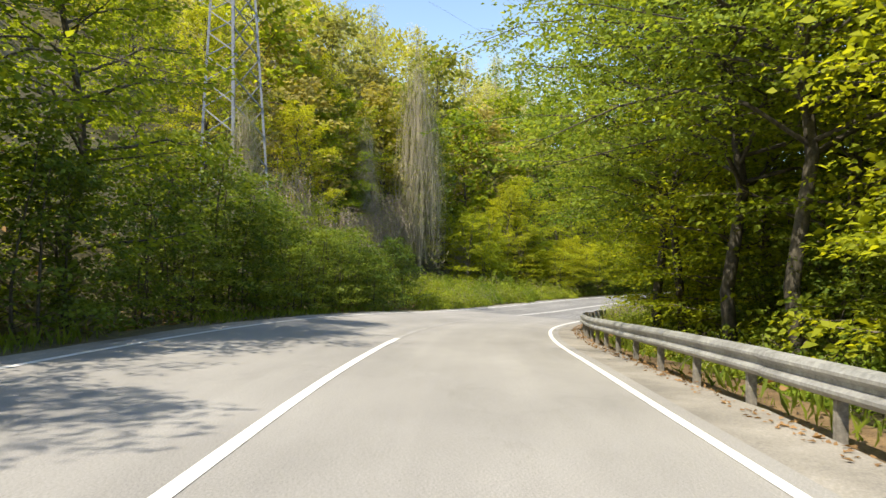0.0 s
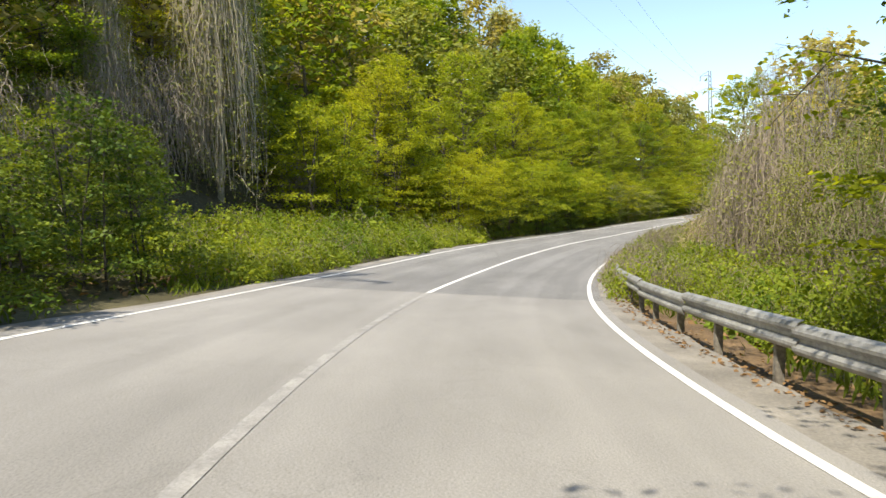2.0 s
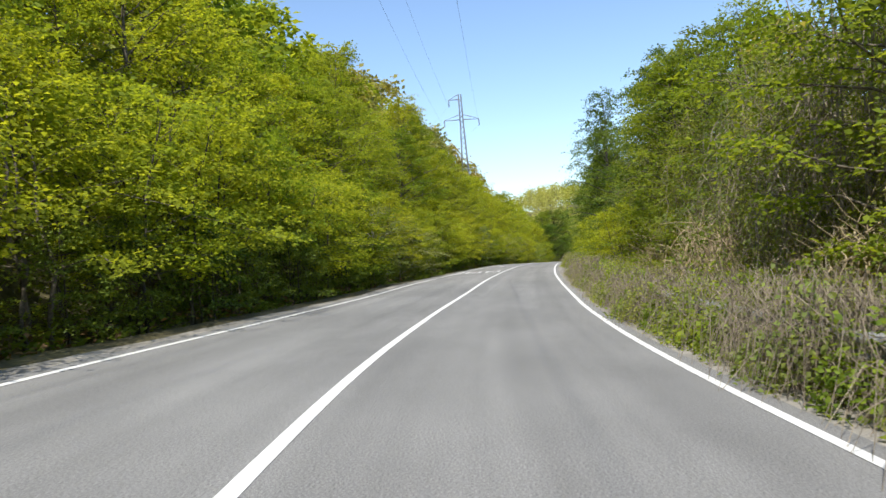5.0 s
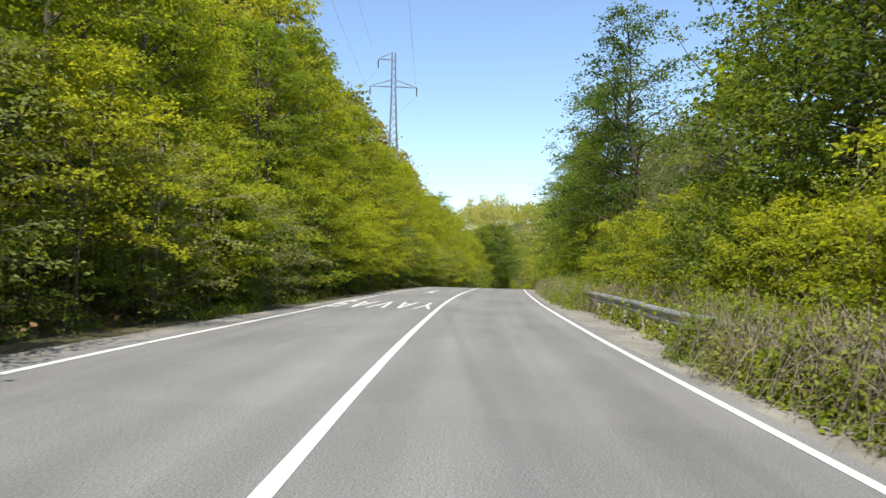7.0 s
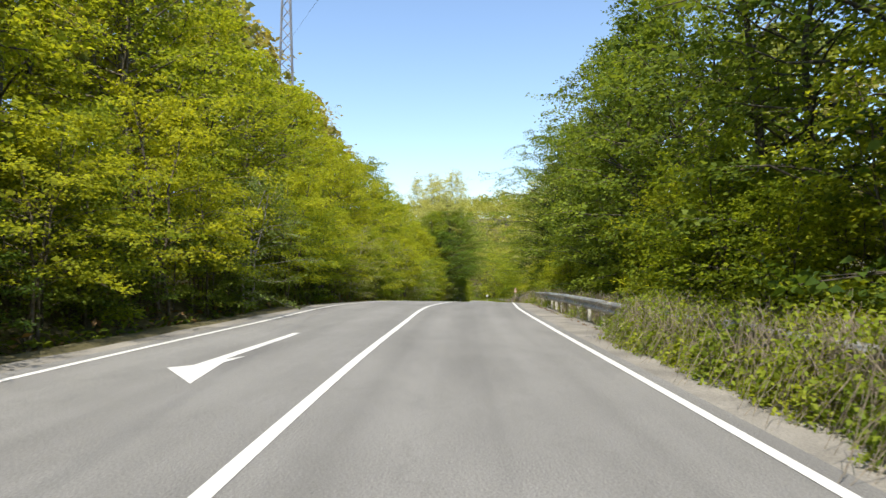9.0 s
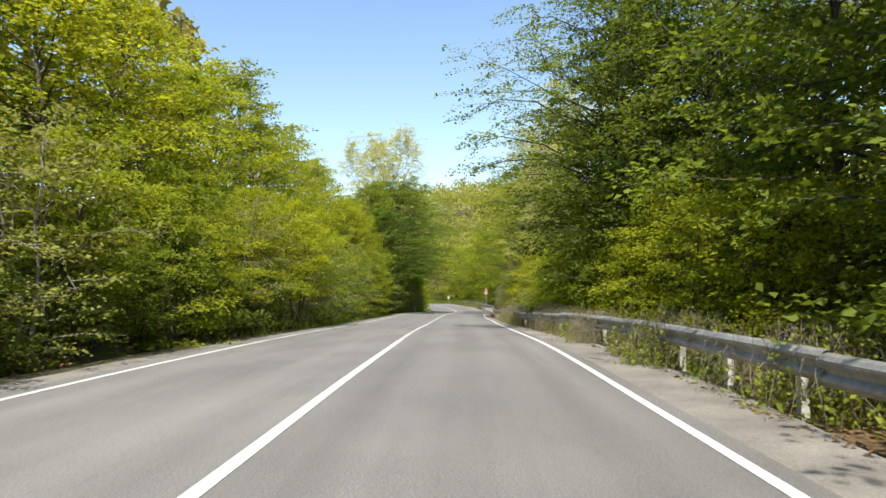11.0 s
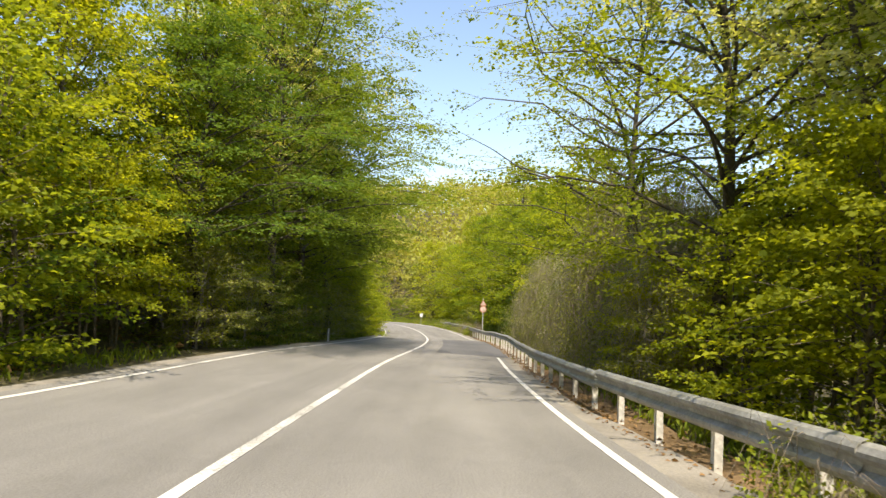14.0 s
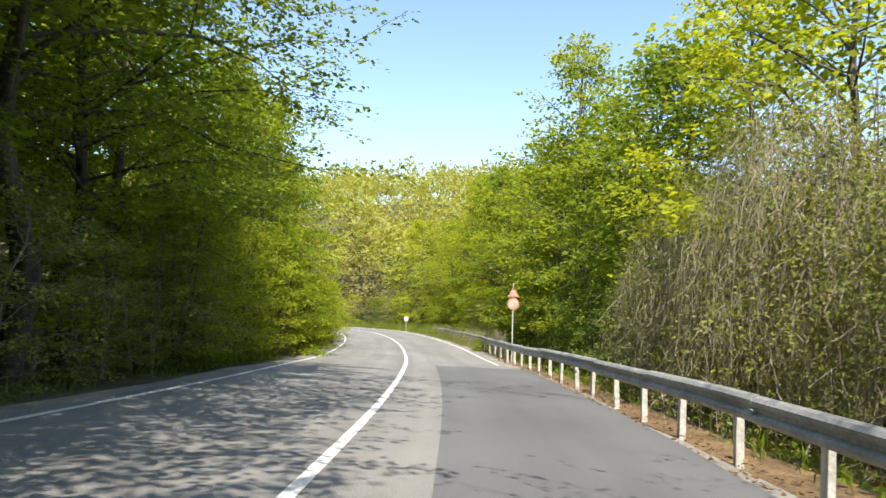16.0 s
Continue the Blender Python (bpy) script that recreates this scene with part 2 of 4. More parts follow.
class Tubes:
    """Gathers tapered tubes into one mesh."""
    def __init__(self):
        self.v, self.f, self.n = [], [], 0

    def add(self, pts, r0, r1, sides=6):
        pts = np.asarray(pts, float)
        k = len(pts)
        tan = np.gradient(pts, axis=0)
        tan /= np.linalg.norm(tan, axis=1)[:, None] + 1e-9
        ref = np.array((0.31, 0.17, 0.93)) if abs(tan[0, 2]) < 0.9 else np.array((1.0, 0.1, 0.0))
        x = np.cross(tan, ref)
        x /= np.linalg.norm(x, axis=1)[:, None] + 1e-9
        y = np.cross(tan, x)
        ang = np.arange(sides) * 2 * np.pi / sides
        r = np.linspace(r0, r1, k)[:, None, None]
        ring = pts[:, None, :] + r * (np.cos(ang)[None, :, None] * x[:, None, :] + np.sin(ang)[None, :, None] * y[:, None, :])
        self.v.append(ring.reshape(-1, 3))
        i = np.arange(k - 1)[:, None] * sides
        j = np.arange(sides)[None, :]
        j2 = (j + 1) % sides
        q = np.stack([i + j, i + j2, i + sides + j2, i + sides + j], -1).reshape(-1, 4) + self.n
        self.f.append(q)
        self.n += k * sides

    def build(self, name, mat, parent=None, label=""):
        return mesh_ob(name, np.vstack(self.v), np.vstack(self.f), mat, parent, label, smooth=True)


def leaves(p, d, up, length, ratio=0.55):
    """Folded leaf blades at p that point along d, with their faces turned to up."""
    d = d / (np.linalg.norm(d, axis=1)[:, None] + 1e-9)
    w = np.cross(d, up)
    w /= np.linalg.norm(w, axis=1)[:, None] + 1e-9
    nrm = np.cross(w, d)
    ln = np.asarray(length).reshape(-1, 1)
    mid = p + d * ln * 0.45
    v = np.stack([p, mid + w * ln * ratio / 2 + nrm * ln * 0.10, p + d * ln - nrm * ln * 0.12, mid - w * ln * ratio / 2 + nrm * ln * 0.10], 1)
    return v.reshape(-1, 3)


def leaf_mesh(name, chunks, mat, parent=None, label=""):
    v = np.vstack(chunks)
    f = np.arange(len(v)).reshape(-1, 4)
    me = bpy.data.meshes.new(name)
    me.vertices.add(len(v))
    me.vertices.foreach_set("co", v.astype(np.float32).ravel())
    me.loops.add(len(v))
    me.loops.foreach_set("vertex_index", f.astype(np.int32).ravel())
    me.polygons.add(len(f))
    me.polygons.foreach_set("loop_start", np.arange(0, len(v), 4, dtype=np.int32))
    me.materials.append(mat)
    me.update(calc_edges=True)
    ob = new(name, me)
    if parent:
        ob.parent = parent
    if label:
        tagged(ob, label)
    return ob


# ---- the road's line: its centre every ten metres, and its crossfall ----
ROAD_X = [-2.48, -2.25, -1.93, -1.52, -0.71, 0.95, 3.70, 7.54, 12.30, 17.90, 24.12, 30.71, 37.38, 44.17, 51.05, 58.05, 65.08, 72.13, 79.44, 86.82, 94.15, 101.60, 109.09, 116.58, 124.16, 131.86, 139.50, 146.94, 154.20, 161.26, 168.11, 174.69, 180.64, 185.04, 186.71, 185.48]
ROAD_Y = [-19.70, -9.73, 0.23, 10.18, 20.08, 29.84, 39.34, 48.52, 57.30, 65.66, 73.60, 81.28, 88.90, 96.42, 103.82, 111.04, 118.08, 125.00, 131.59, 138.16, 144.83, 151.48, 158.13, 164.79, 171.29, 177.61, 184.02, 190.64, 197.47, 204.55, 211.85, 219.44, 227.40, 236.37, 246.17, 256.09]
ROAD_Z = [0.650, 0.572, 0.484, 0.348, 0.015, -0.424, -0.878, -1.210, -1.312, -1.335, -1.376, -1.324, -1.195, -1.104, -1.003, -0.917, -0.900, -0.894, -1.059, -1.316, -1.701, -2.135, -2.528, -2.931, -3.270, -3.665, -4.056, -4.431, -4.836, -5.050, -5.250, -5.420, -5.560, -5.680, -5.800, -5.900]
ROAD_TILT = [0.004, -0.014, -0.033, -0.052, -0.070, -0.074, -0.065, -0.077, -0.085, -0.073, -0.063, -0.050, -0.039, -0.025, -0.019, -0.016, -0.018, -0.022, -0.021, -0.019, -0.020, -0.024, -0.027, -0.038, -0.047, -0.043, -0.031, -0.021, -0.012, -0.003, 0.005, 0.008, 0.009, 0.007, 0.005, 0.003]
ROAD_STEP = 0.5


def spline(knots, u):
    """Catmull-Rom through the knots at u = 0, 1, 2 ..."""
    k = np.asarray(knots, float)
    i = np.clip(np.floor(u).astype(int), 0, len(k) - 2)
    f = u - i
    p0, p1, p2, p3 = k[np.clip(i - 1, 0, None)], k[i], k[i + 1], k[np.clip(i + 2, None, len(k) - 1)]
    return 0.5 * (2 * p1 + (p2 - p0) * f + (2 * p0 - 5 * p1 + 4 * p2 - p3) * f ** 2 + (3 * p1 - p0 - 3 * p2 + p3) * f ** 3)


U = np.arange(0, len(ROAD_X) - 1 + 1e-6, ROAD_STEP / 10)
LINE = np.stack([spline(k, U) for k in (ROAD_X, ROAD_Y, ROAD_Z)], 1)
TILT = spline(ROAD_TILT, U)
TAN = np.gradient(LINE[:, :2], axis=0)
TAN /= np.linalg.norm(TAN, axis=1)[:, None]
RIGHT = np.stack([TAN[:, 1], -TAN[:, 0]], 1)
S = U * 10
END = S[-1]


def on_road(s, lat, up=0.0):
    """Places at s metres along the road, lat metres right of its centre, up above its surface; arrays or numbers."""
    s, lat, up = np.broadcast_arrays(*[np.asarray(q, float) for q in (s, lat, up)])
    i = np.interp(s, S, np.arange(len(S)))
    j = np.arange(len(S))
    c = np.stack([np.interp(i, j, LINE[:, q]) for q in range(3)], -1)
    r = np.stack([np.interp(i, j, RIGHT[:, q]) for q in range(2)], -1)
    c[..., :2] += r * lat[..., None]
    c[..., 2] += np.interp(i, j, TILT) * np.clip(lat, -6, 6) + up
    return c


def heading(s):
    """Degrees by which the road's direction at s is turned from +y."""
    return -math.degrees(math.atan2(np.interp(s, S, TAN[:, 0]), np.interp(s, S, TAN[:, 1])))


def nearest(x, y):
    """For places in the plan: metres along the road, metres right of it, and the road's height and tilt there."""
    x, y = np.asarray(x, float).ravel(), np.asarray(y, float).ravel()
    s, lat, z, tl = (np.empty(len(x)) for _ in range(4))
    core = LINE[::4]
    for a in range(0, len(x), 4000):
        b = slice(a, a + 4000)
        d = (x[b, None] - core[None, :, 0]) ** 2 + (y[b, None] - core[None, :, 1]) ** 2
        k = np.argmin(d, 1) * 4
        dx, dy = x[b] - LINE[k, 0], y[b] - LINE[k, 1]
        s[b] = S[k] + np.clip(dx * TAN[k, 0] + dy * TAN[k, 1], -2, 2)
        lat[b] = np.copysign(np.sqrt(dx ** 2 + dy ** 2), dx * RIGHT[k, 0] + dy * RIGHT[k, 1])
        z[b], tl[b] = LINE[k, 2], TILT[k]
    return s, lat, z, tl


def waves(x, y, seed, size):
    r = np.random.RandomState(seed)
    out = 0
    for k in range(5):
        a, ph, f = r.uniform(0, 6.28), r.uniform(0, 6.28), (0.6 + 0.5 * k) / size
        out = out + np.sin((x * np.cos(a) + y * np.sin(a)) * f * 6.28 + ph) / (1 + 0.6 * k)
    return out / 2.5


def ground_z(x, y):
    """The height of the ground: a wooded slope beside the road, a bank on its other side, and hills further off."""
    x, y = np.asarray(x, float), np.asarray(y, float)
    shape = x.shape
    s, lat, z, tl = nearest(x, y)
    xx, yy = x.ravel(), y.ravel()
    g = z + tl * np.clip(lat, -6, 6) - 0.16
    lf = np.clip(-lat - np.interp(s, [0, 48, 60, 84, 98, 125], [6.0, 6.5, 11.0, 11.0, 8.0, 6.0]), 0, None)
    bench = np.clip((-lat - 6.0) / 6.0, 0, 1) * np.interp(s, [50, 60, 84, 98], [0, 1.6, 1.6, 0])
    top = np.interp(s, [0, 40, 70, 105, 140, 180, 230, 280, 350], [50, 60, 66, 62, 50, 36, 26, 14, 8])
    slope = np.interp(s, [0, 60, 110, 150, 200, 350], [0.74, 0.84, 0.84, 0.72, 0.5, 0.25])
    g = g + top * np.tanh(lf * slope / top) + bench
    rt = np.clip(lat - 5.2, 0, None)
    g = g - 0.35 * np.tanh(rt / 2.0) + np.clip(rt - 8, 0, None) * np.interp(s, [0, 60, 110, 200, 350], [-0.12, -0.02, 0.10, 0.10, 0.18]) * np.exp(-rt / 120)
    far = np.clip((np.abs(lat) - 60) / 240, 0, 1)
    g = g + far * (22 + 26 * waves(xx, yy, 3, 700))
    g = g + 20 * np.exp(-((xx - 292) ** 2 + (yy - 318) ** 2) / (2 * 78 ** 2)) * np.clip((np.abs(lat) - 14) / 60, 0, 1)
    g = g + np.clip((np.abs(lat) - 6.5) / 4, 0, 1) * 0.35 * waves(xx, yy, 5, 14)
    return g.reshape(shape)


def spot(s, lat, sink=0.05):
    p = on_road(s, lat)
    return float(p[0]), float(p[1]), float(ground_z(p[0:1], p[1:2])[0]) - sink


# ---- ground: one sheet, finer beside the road ----
def grade(lo, hi, near_lo, near_hi, fine):
    a = list(np.arange(near_lo, near_hi + 1e-6, fine))
    step, v = fine, near_lo
    while v > lo:
        step *= 1.22
        v -= step
        a.insert(0, v)
    step, v = fine, near_hi
    while v < hi:
        step *= 1.22
        v += step
        a.append(v)
    return np.array(a)


gx, gy = grade(-2200, 2400, -45, 235, 1.6), grade(-2200, 2600, -35, 290, 1.6)
mx, my = np.meshgrid(gx, gy)
gz = ground_z(mx, my)
verts = np.stack([mx, my, gz], -1).reshape(-1, 3)
w = len(gx)
q = (np.arange(len(gy) - 1)[:, None] * w + np.arange(w - 1)[None, :]).ravel()
tagged(mesh_ob("ground", verts, np.stack([q, q + 1, q + 1 + w, q + w], 1), SOIL, smooth=True),
       "brown woodland soil with leaf litter and green undergrowth", "ground", kind="structure")


# ---- road ----
def strip(name, s0, s1, l0, l1, up, mat, thick=0.0, parent=None, step=1.0, wobble=0.0, seed=1):
    """A ribbon on the road between two lines beside its centre; numbers or functions of s."""
    s = np.arange(s0, s1 + step / 2, step)
    r = np.random.RandomState(seed)
    a = np.full(len(s), float(l0)) if not callable(l0) else np.array([l0(q) for q in s])
    b = np.full(len(s), float(l1)) if not callable(l1) else np.array([l1(q) for q in s])
    if wobble:
        b = b + np.convolve(r.uniform(-1, 1, len(s) + 4), np.ones(5) / 5, "valid") * wobble * 1.6
    rows = [on_road(s, a, up), on_road(s, (a + b) / 2, up), on_road(s, b, up)]
    if thick:
        rows = [on_road(s, a, up - thick)] + rows + [on_road(s, b, up - thick)]
    k = len(rows)
    v = np.stack(rows, 1).reshape(-1, 3)
    i = (np.arange(len(s) - 1)[:, None] * k + np.arange(k - 1)[None, :]).ravel()
    ob = mesh_ob(name, v, np.stack([i, i + 1, i + 1 + k, i + k], 1), mat, parent)
    across = np.stack([a, (a + b) / 2, b] if k == 3 else [a, a, (a + b) / 2, b, b], 1).ravel()
    loops = np.empty(len(ob.data.loops), np.int32)
    ob.data.loops.foreach_get("vertex_index", loops)
    uv = np.stack([across, np.repeat(s, k)], 1)[loops]
    ob.data.uv_layers.new(name="UVMap").data.foreach_set("uv", uv.astype(np.float32).ravel())
    return ob


def right_width(s):
    return float(np.interp(s, [0, 50, 65, 100, 125, 400], [3.52, 3.53, 3.74, 3.76, 3.55, 3.5]))


def left_width(s):
    return float(np.interp(s, [0, 40, 70, 110, 400], [3.55, 3.63, 3.62, 3.5, 3.5]))


def rail_line(s):
    return float(np.interp(s, [0, 40, 60, 85, 120, 190, 208, 260, 290, 400], [4.75, 4.7, 4.55, 4.7, 4.95, 4.9, 4.5, 4.4, 4.5, 4.6]))


road = tagged(new("road"), "two-lane sunlit asphalt road, pale and worn, with white lines", "road", kind="structure")
for name, s0, s1, mat in (("carriageway", 0, 62, ASPHALT), ("carriageway", 62, 118, ASPHALT_NEW), ("carriageway", 118, END, ASPHALT_MID)):
    strip(name, s0, s1, lambda s: -left_width(s) - 0.35, lambda s: right_width(s) + 0.25, 0.0, mat, 0.3, road)
strip("right_shoulder", 0, END, lambda s: right_width(s) + 0.2, lambda s: rail_line(s) - 0.12, -0.006, SHOULDER, 0.3, road, wobble=0.22, seed=4)
strip("left_shoulder", 0, END, lambda s: -left_width(s) - 0.3, lambda s: -left_width(s) - 0.75, -0.006, SHOULDER, 0.3, road, wobble=0.2, seed=6)
strip("patch", 249.5, 274, 1.02, lambda s: right_width(s) + 0.55, 0.006, ASPHALT_PATCH, 0.0, road, wobble=0.1, seed=9)
strip("centre_line", 0, 36, -0.06, 0.06, 0.005, PAINT, 0, road)
strip("centre_line", 36, 62, -0.06, 0.06, 0.005, PAINT_WORN, 0, road)
strip("centre_line", 62, 192, -0.063, 0.063, 0.005, PAINT, 0, road)
strip("centre_line", 192, 252, -0.06, 0.06, 0.005, PAINT_FLAKED, 0, road)
strip("centre_line", 252, END, -0.063, 0.063, 0.005, PAINT, 0, road)
strip("edge_line", 0, 249, lambda s: right_width(s) - 0.055, lambda s: right_width(s) + 0.055, 0.005, PAINT, 0, road)
strip("edge_line", 276, END, lambda s: right_width(s) - 0.055, lambda s: right_width(s) + 0.055, 0.005, PAINT, 0, road)
for s0, s1, mat in ((0, 192, PAINT), (192, 256, PAINT_FLAKED), (256, END, PAINT)):
    strip("edge_line", s0, s1, lambda s: -left_width(s) - 0.055, lambda s: -left_width(s) + 0.055, 0.005, mat, 0, road)
strip("cross_line", 138.9, 138.98, -3.2, -0.55, 0.004, PAINT_RED, 0, road, step=0.08)
strip("right_verge", 0, END, lambda s: rail_line(s) - 0.15, lambda s: rail_line(s) + 0.9, -0.10, LITTER, 0.3, road, wobble=0.3, seed=11)
strip("left_verge", 0, END, lambda s: -left_width(s) - 0.7, lambda s: -left_width(s) - 1.7, -0.05, SOIL, 0.3, road, wobble=0.3, seed=12)


# ---- writing and arrow on the oncoming lane ----
def draped(name, polys, s0, l0, mat, parent, up=0.006):
    """Flat painted pieces on the road: outlines in metres, x against the drive to the side, y back along the road."""
    bm = bmesh.new()
    for poly in polys:
        vs = [bm.verts.new(on_road(s0 - y, l0 - x, up)) for x, y in poly]
        bm.faces.new(vs)
    bmesh.ops.triangulate(bm, faces=bm.faces[:])
    return part(name, bm, mat, parent)


def stroke(x0, y0, x1, y1, w):
    """A painted stroke whose width lies across the road."""
    return [(x0 - w / 2, y0), (x0 + w / 2, y0), (x1 + w / 2, y1), (x1 - w / 2, y1)]


def road_word():
    word = tagged(new("road_word"), "white painted word YAVAŞ on the oncoming lane", "road marking")
    wide, tall, w = 0.46, 4.2, 0.10
    glyphs = {
        "Y": [stroke(0, tall, wide / 2, tall * 0.45, w), stroke(wide, tall, wide / 2, tall * 0.45, w), stroke(wide / 2, tall * 0.46, wide / 2, 0, w)],
        "A": [stroke(0, 0, wide / 2, tall, w), stroke(wide, 0, wide / 2, tall, w), [(wide * 0.2, tall * 0.26), (wide * 0.8, tall * 0.26), (wide * 0.74, tall * 0.38), (wide * 0.26, tall * 0.38)]],
        "V": [stroke(0, tall, wide / 2, 0, w), stroke(wide, tall, wide / 2, 0, w)],
        "Ş": [[(0, tall * .9), (wide, tall * .9), (wide, tall), (0, tall)], stroke(w / 2, tall * .55, w / 2, tall * .92, w),
              [(0, tall * .46), (wide, tall * .46), (wide, tall * .56), (0, tall * .56)], stroke(wide - w / 2, tall * .08, wide - w / 2, tall * .48, w),
              [(0, 0), (wide, 0), (wide, tall * .1), (0, tall * .1)], stroke(wide / 2, -tall * .12, wide / 2, 0.01, w)],
    }
    for i, c in enumerate("YAVAŞ"):
        draped("letter", glyphs[c], 138.2, -0.27 - i * 0.72, PAINT, word)
    return word


road_word()


def lane_arrow():
    arrow = tagged(new("lane_arrow"), "white painted merge arrow on the oncoming lane", "road marking")
    draped("shaft", [[(1.52, -6.6), (1.66, -6.6), (1.72, -1.2), (1.54, -1.2)]], 150.2, -0.25, PAINT, arrow)
    draped("head", [[(1.2, 0.25), (1.95, -1.0), (1.72, -1.3), (1.54, -1.9), (1.36, -2.4), (1.44, -1.6)]], 150.2, -0.25, PAINT, arrow)
    return arrow


lane_arrow()


# ---- guardrails ----
PROFILE = [(0.0, -0.155), (-0.05, -0.135), (-0.083, -0.095), (-0.083, -0.065), (-0.03, -0.02), (-0.03, 0.02), (-0.083, 0.065), (-0.083, 0.095), (-0.05, 0.135), (0.0, 0.155)]


def rail_post(mat, length=1.15):
    """A channel post, open to the back, with its top at the rail."""
    bm = bmesh.new()
    bar(bm, (0, 0, -length), (0, 0, 0.02), 0.09, 0.008)
    bar(bm, (-0.045, 0.035, -length), (-0.045, 0.035, 0.02), 0.008, 0.07)
    bar(bm, (0.045, 0.035, -length), (0.045, 0.035, 0.02), 0.008, 0.07)
    me = bpy.data.meshes.new("post")
    bm.to_mesh(me)
    bm.free()
    me.materials.append(mat)
    return me


POST_DULL, POST_PALE = rail_post(STEEL_DULL), rail_post(STEEL_POST)


def rail_rise(s):
    return float(np.interp(s, [0, 120, 190, 235, 246, 257, 280, 400], [0.47, 0.47, 0.50, 0.47, 0.50, 0.64, 0.64, 0.6]))


def guardrail(s0, s1, label, seed, post):
    rail = tagged(new("guardrail"), label, "guardrail")
    r = np.random.RandomState(seed)
    for a in np.arange(s0, s1 - 1, 4.0):
        b = min(a + 4.06, s1)
        s = np.linspace(a, b, 5)
        sag = r.uniform(-0.025, 0.025)
        lap = 0.006 if int(a / 4) % 2 else 0.0
        rings = []
        for u in s:
            base = on_road(u, rail_line(u), 0)
            rt = np.array([np.interp(u, S, RIGHT[:, 0]), np.interp(u, S, RIGHT[:, 1]), 0])
            ring = [base + rt * (x + lap + off) + np.array((0, 0, rail_rise(u) + y + sag)) for off in (0.0, 0.012) for x, y in (PROFILE if off == 0 else PROFILE[::-1])]
            rings.append(ring)
        k = len(rings[0])
        v = np.array(rings).reshape(-1, 3)
        f = [[i * k + j, i * k + (j + 1) % k, (i + 1) * k + (j + 1) % k, (i + 1) * k + j] for i in range(4) for j in range(k)]
        f += [list(range(k))[::-1], [4 * k + j for j in range(k)]]
        mesh_ob("beam", v, f, STEEL, rail)
    for u in np.arange(s0 + 0.6, s1, 2.0):
        p = on_road(u, rail_line(u) + 0.05, rail_rise(u) + 0.10)
        shared("post", post, rail, pose(*p, r.uniform(-2, 2), r.uniform(-2.5, 2.5), heading(u) + r.uniform(-4, 4)))
    return rail


guardrail(0, 120, "weathered grey steel guardrail along the bend, partly overgrown", 1, POST_DULL)
guardrail(120, 208, "weathered grey steel guardrail overgrown with brambles", 2, POST_PALE)
guardrail(208, 280, "grey steel guardrail on pale posts beside the road", 3, POST_PALE)
guardrail(280, 312, "grey steel guardrail on the far bend", 4, POST_PALE)


# ---- plants ----
def unit(v):
    return v / (np.linalg.norm(v, axis=-1, keepdims=True) + 1e-9)


